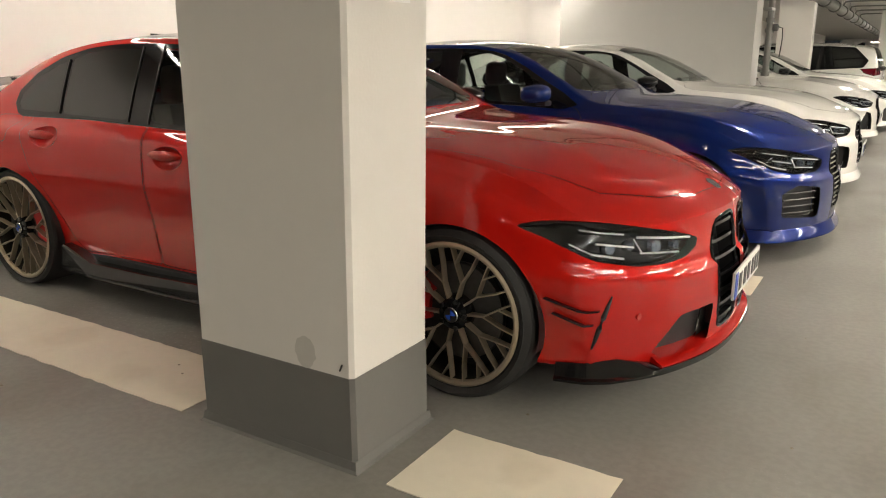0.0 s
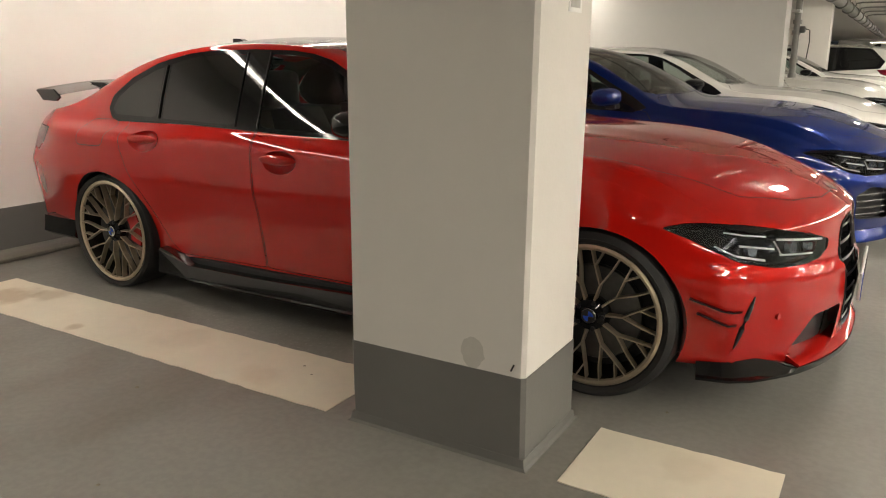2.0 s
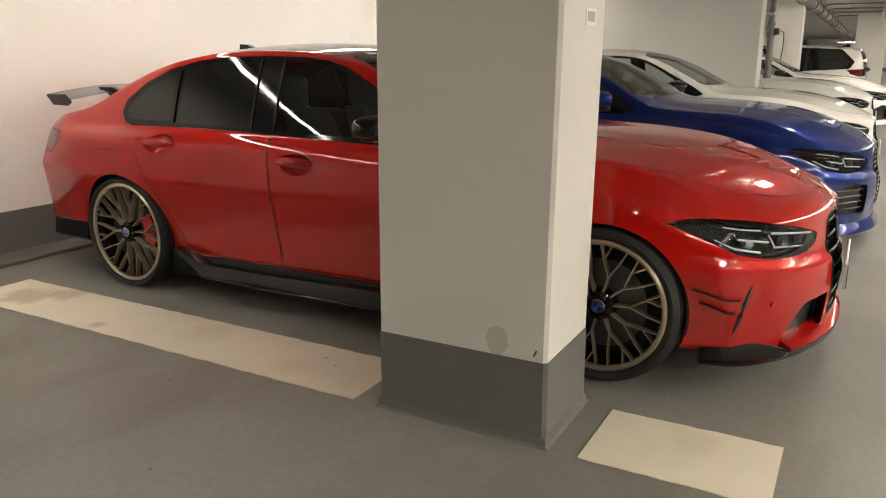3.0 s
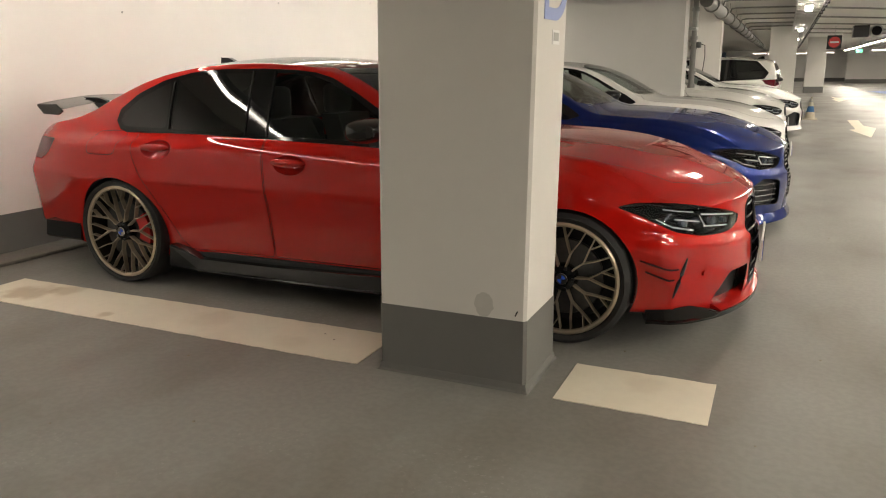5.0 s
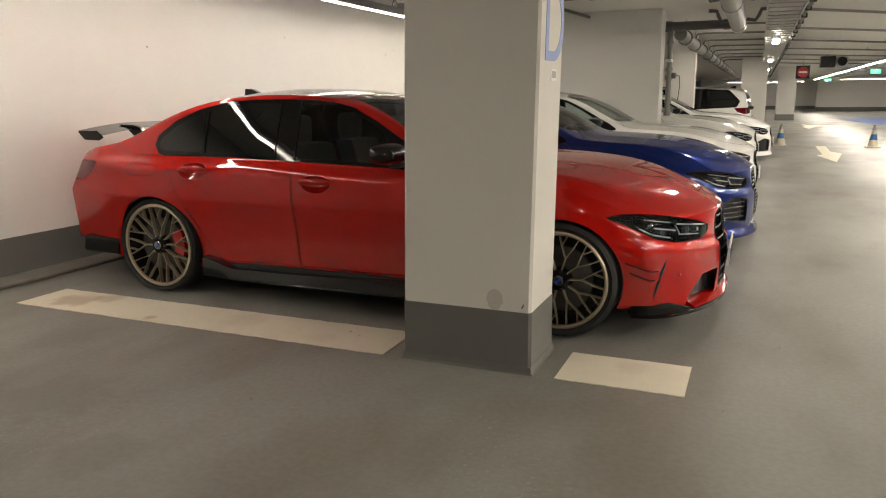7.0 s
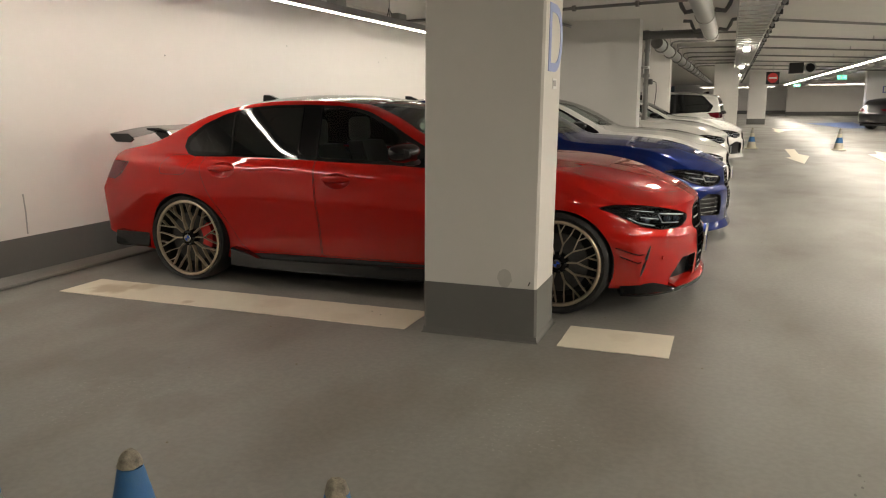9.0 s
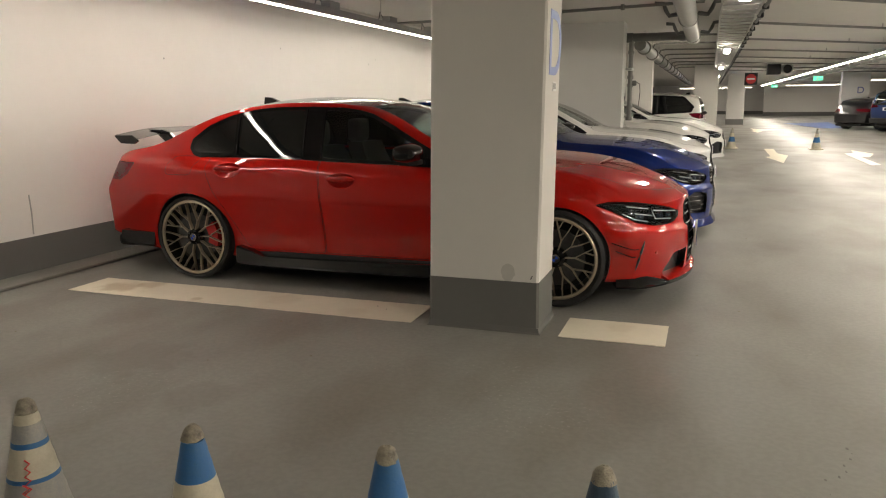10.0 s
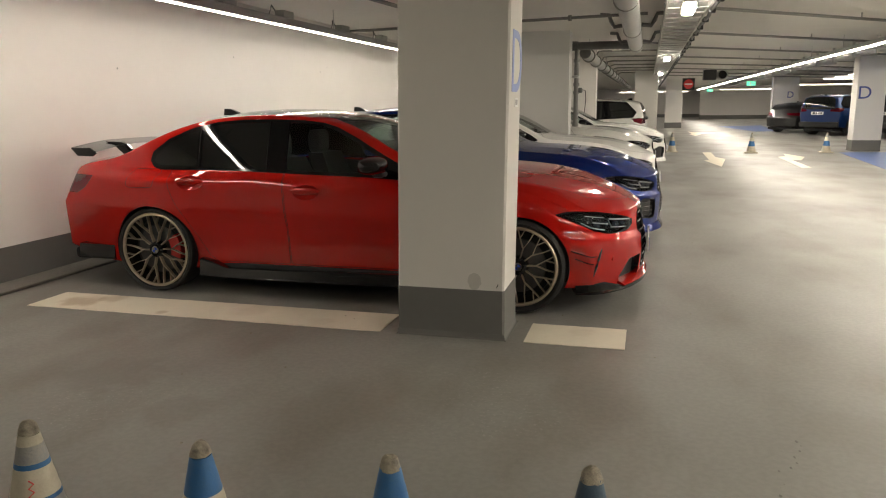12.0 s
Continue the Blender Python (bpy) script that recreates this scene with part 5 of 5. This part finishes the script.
cone(-.55, -.84, [(.03, .13, M_CONE_W), (.13, .24, M_CONE_D), (.24, .30, M_CONE_W), (.30, .466, M_CONE_D)], .492, "dark blue cone with a pale worn tip", 20)
for i in range(2):
    pts = []
    for k in range(9):
        z = .345 - .012 * k - .07 * i
        r = .125 + (.022 - .125) * (z - .03) / .478 + .002
        a = -1.25 + .22 * (k % 2) - .1 * i
        pts.append((r * math.cos(a), r * math.sin(a), z))
    part("scribble", tube(pts, .0025, 5), M_SIGN_RED, c1)
for x, y in ((.28, 20.0), (2.41, 19.8), (4.41, 20.2)):
    cone(x, y, [(.03, .19, M_CONE_W), (.19, .33, M_CONE_B), (.33, .43, M_CONE_W), (.43, .52, M_CONE_F)], .56, "cream and blue cone standing in the lane", 0, "cones across the lane")


def floor_mark(name, outline, m, label, category, z=.004):
    bm = bmesh.new()
    bm.faces.new([bm.verts.new((x, y, z)) for x, y in outline])
    ext = bmesh.ops.extrude_face_region(bm, geom=bm.faces[:])
    for v in ext["geom"]:
        if isinstance(v, bmesh.types.BMVert):
            v.co.z = .0006
    return tagged(part(name, bm, m, smooth=False), label, category, kind="structure")


floor_mark("lane_arrow_1", [(1.12, 19.9), (1.36, 19.9), (1.32, 18.0), (1.50, 17.3), (1.20, 14.9), (.95, 16.7), (1.08, 16.9)], M_LINE, "cream arrow painted on the lane", "arrow")
floor_mark("lane_arrow_2", [(2.83, 14.75), (3.03, 14.9), (3.03, 17.2), (3.22, 17.1), (3.52, 18.3), (3.22, 19.6), (3.1, 18.5), (2.87, 18.25)], M_LINE, "cream bent arrow painted on the lane", "arrow")
floor_mark("lane_arrow_3", [(1.50, 36.0), (1.75, 34.8), (2.6, 34.6), (2.6, 34.0), (1.95, 33.0), (1.56, 30.8), (1.4, 32.8), (1.55, 33.4)], M_LINE, "cream arrow painted far along the lane", "arrow")
floor_mark("blue_bay_1", [(4.75, 20.2), (6.2, 20.5), (9.8, 20.4), (9.2, 12.5), (4.4, 14.6)], M_LINE_BLUE, "worn blue painted floor area by the pillar", "floor paint")
floor_mark("blue_bay_2", [(3.6, 44.0), (6.2, 46.0), (5.6, 36.4), (4.6, 36.0)], M_LINE_BLUE, "worn blue painted floor area far off", "floor paint")


def lettering(text, size, m, place, label):
    """Letters of the built-in font as a thin mesh."""
    cu = bpy.data.curves.new("letters", "FONT")
    cu.body, cu.size, cu.extrude = text, size, .0012
    cu.align_x = "CENTER"
    tmp = new("letters_tmp", cu)
    bpy.context.view_layer.update()
    me = bpy.data.meshes.new_from_object(tmp.evaluated_get(bpy.context.evaluated_depsgraph_get()))
    bpy.data.objects.remove(tmp)
    bpy.data.curves.remove(cu)
    me.name = "letter"
    me.materials.clear()
    me.materials.append(m)
    ob = new("pillar_letter", me)
    ob.matrix_world = place
    return tagged(ob, label, "letter", "letters on pillars")


M_LETTER = mat("dark_blue_letter", (0.06, 0.09, 0.3), 0.5, vary=.05)
lettering("D", .52, M_SIGN_BLUE, pose(-1.2200, 1.868, 1.495, 91.03, 0, 90), "pale blue letter D painted on the pillar")
lettering("D", .5, M_LETTER, pose(5.42, 20.897, 1.47, 90, 0, 0), "dark blue letter D on a pillar")
lettering("D", .46, M_LETTER, pose(6.7, 39.997, 1.6, 90, 0, 0), "dark blue letter D on a pillar")
tag = tagged(part("paper_tag", box(-1.2235, -1.2205, 1.83, 1.93, 1.405, 1.46), M_PLATE, smooth=False), "small white paper tag stuck on the pillar", "tag")
part("tag_print", box(-1.2204, -1.2196, 1.845, 1.915, 1.418, 1.45), M_GREYBOX, tag, smooth=False)
# scuffs on the pillar and the wall
M_SCUFF = mat("damp_patch", (0.58, 0.565, 0.525), 0.6, vary=.15, scale=20)
patch = bmesh.new()
rng = random.Random(3)
patch.faces.new([patch.verts.new((-1.425 + .042 * math.cos(a) * (1 + rng.uniform(-.12, .12)), 1.6205, .365 + .052 * math.sin(a) * (1 + rng.uniform(-.1, .1)))) for a in np.linspace(0, 2 * math.pi, 22)[:-1]])
tagged(part("stain", patch, M_SCUFF, smooth=False), "greyish damp stain on the pillar paint", "stain", kind="structure")
tagged(part("scuff", tube([(-1.288, 1.619, .33), (-1.278, 1.619, .352)], .003, 6), M_BLACK), "small dark scuff on the pillar edge", "scuff", kind="structure")
tagged(part("scuff", tube([(-5.498, 1.97, .33), (-5.498, 1.975, .5), (-5.498, 1.968, .65)], .006, 6), M_GREYBOX), "grey vertical drip mark on the wall", "scuff", kind="structure")
for i in range(14):
    y, z = rng.uniform(1.5, 9), rng.uniform(.5, 2.2)
    s = rng.uniform(.005, .011)
    tagged(part("scuff", tube([(-5.4995, y, z), (-5.4975, y, z)], s, 7), M_GREYBOX), "small chip in the wall paint", "scuff", "chips in the wall paint", "structure")
# crumbs on the floor
for i in range(26):
    x, y = rng.uniform(-4.5, 2.5), rng.uniform(-.6, 6)
    bm = bmesh.new()
    bmesh.ops.create_icosphere(bm, subdivisions=1, radius=rng.uniform(.003, .008))
    for v in bm.verts:
        v.co.z = max(v.co.z * .5 + .003, 0)
    ob = part("crumb", bm, M_CONE_T)
    ob.location = (x, y, .0)
    tagged(ob, "small dark crumb of dirt on the floor", "crumb", "crumbs on the floor")
# signs and equipment over the lane
e = empty("no_entry_sign", pose(1.13, 30.0, 2.15))
part("board", box(-.24, .24, -.02, .02, -.24, .24, .01), M_BLACK, e)
part("disc", tube([(0, -.035, 0), (0, -.022, 0)], .19, 32), M_SIGN_RED, e)
part("bar", box(-.14, .14, -.045, -.0355, -.03, .03), M_PLATE, e, smooth=False)
part("hanger", tube([(0, 0, .2), (0, 0, CEIL - 2.14)], .012, 8), M_ALU, e)
tagged(e, "round red no-entry sign on a dark board", "sign")
e = empty("ventilation_fan", pose(2.3, 30.0, 2.5))
part("case", box(-.62, -.12, -.3, .3, -.2, .2, .02), M_BLACK, e)
part("duct", lathe([(.19, -.5), (.2, -.48), (.2, .48), (.19, .5), (.17, .5), (.17, -.5), (.19, -.5)], 28, "Y"), M_ALU, e).location = (.1, 0, 0)
part("grille", lathe([(0, -.3), (.165, -.3)], 20, "Y"), M_DARK, e).location = (.1, 0, 0)
part("hanger", tube([(.1, 0, .19), (.1, 0, CEIL - 2.49)], .012, 8), M_ALU, e)
tagged(e, "dark jet fan with a round mouth under the ceiling", "fan")
for x, y in ((3.9, 33.0), (3.6, 52.0)):
    e = empty("exit_sign", pose(x, y, 2.2))
    part("panel", box(-.18, .18, -.02, .02, -.09, .09, .006), M_EXIT, e)
    part("figure_bar", box(-.06, .0, -.026, -.0205, -.07, .07), M_PLATE, e, smooth=False)
    part("arrow_bar", box(.04, .16, -.026, -.0205, -.02, .02), M_PLATE, e, smooth=False)
    part("hanger", tube([(0, 0, .1), (0, 0, CEIL - 2.19)], .008, 6), M_ALU, e)
    tagged(e, "glowing green exit sign hung from the ceiling", "sign", "exit signs")

# dark rubber scuff and a dry leaf scrap on the lane
M_MARK = mat("rubber_mark", (0.17, 0.165, 0.15), 0.6, vary=.5, scale=60)
for i in range(14):
    t = i / 13
    x, y = .02 + .22 * t + rng.uniform(-.02, .02), -.05 + .62 * t + rng.uniform(-.03, .03)
    bm = bmesh.new()
    n = rng.randint(5, 7)
    r = rng.uniform(.002, .008)
    bm.faces.new([bm.verts.new((x + r * math.cos(2 * math.pi * k / n) * rng.uniform(.6, 1.2), y + 1.8 * r * math.sin(2 * math.pi * k / n), .0012)) for k in range(n)])
    tagged(part("scuff", bm, M_MARK, smooth=False), "dark rubber scuff on the floor", "scuff", "rubber scuffs", "structure")
scrap = part("leaf_scrap", tube([(.36, .02, .006), (.40, .015, .012), (.44, .03, .006)], lambda i: (.004, .010, .003)[i], 6), M_CONE_T)
tagged(scrap, "small dry scrap lying on the floor", "litter")
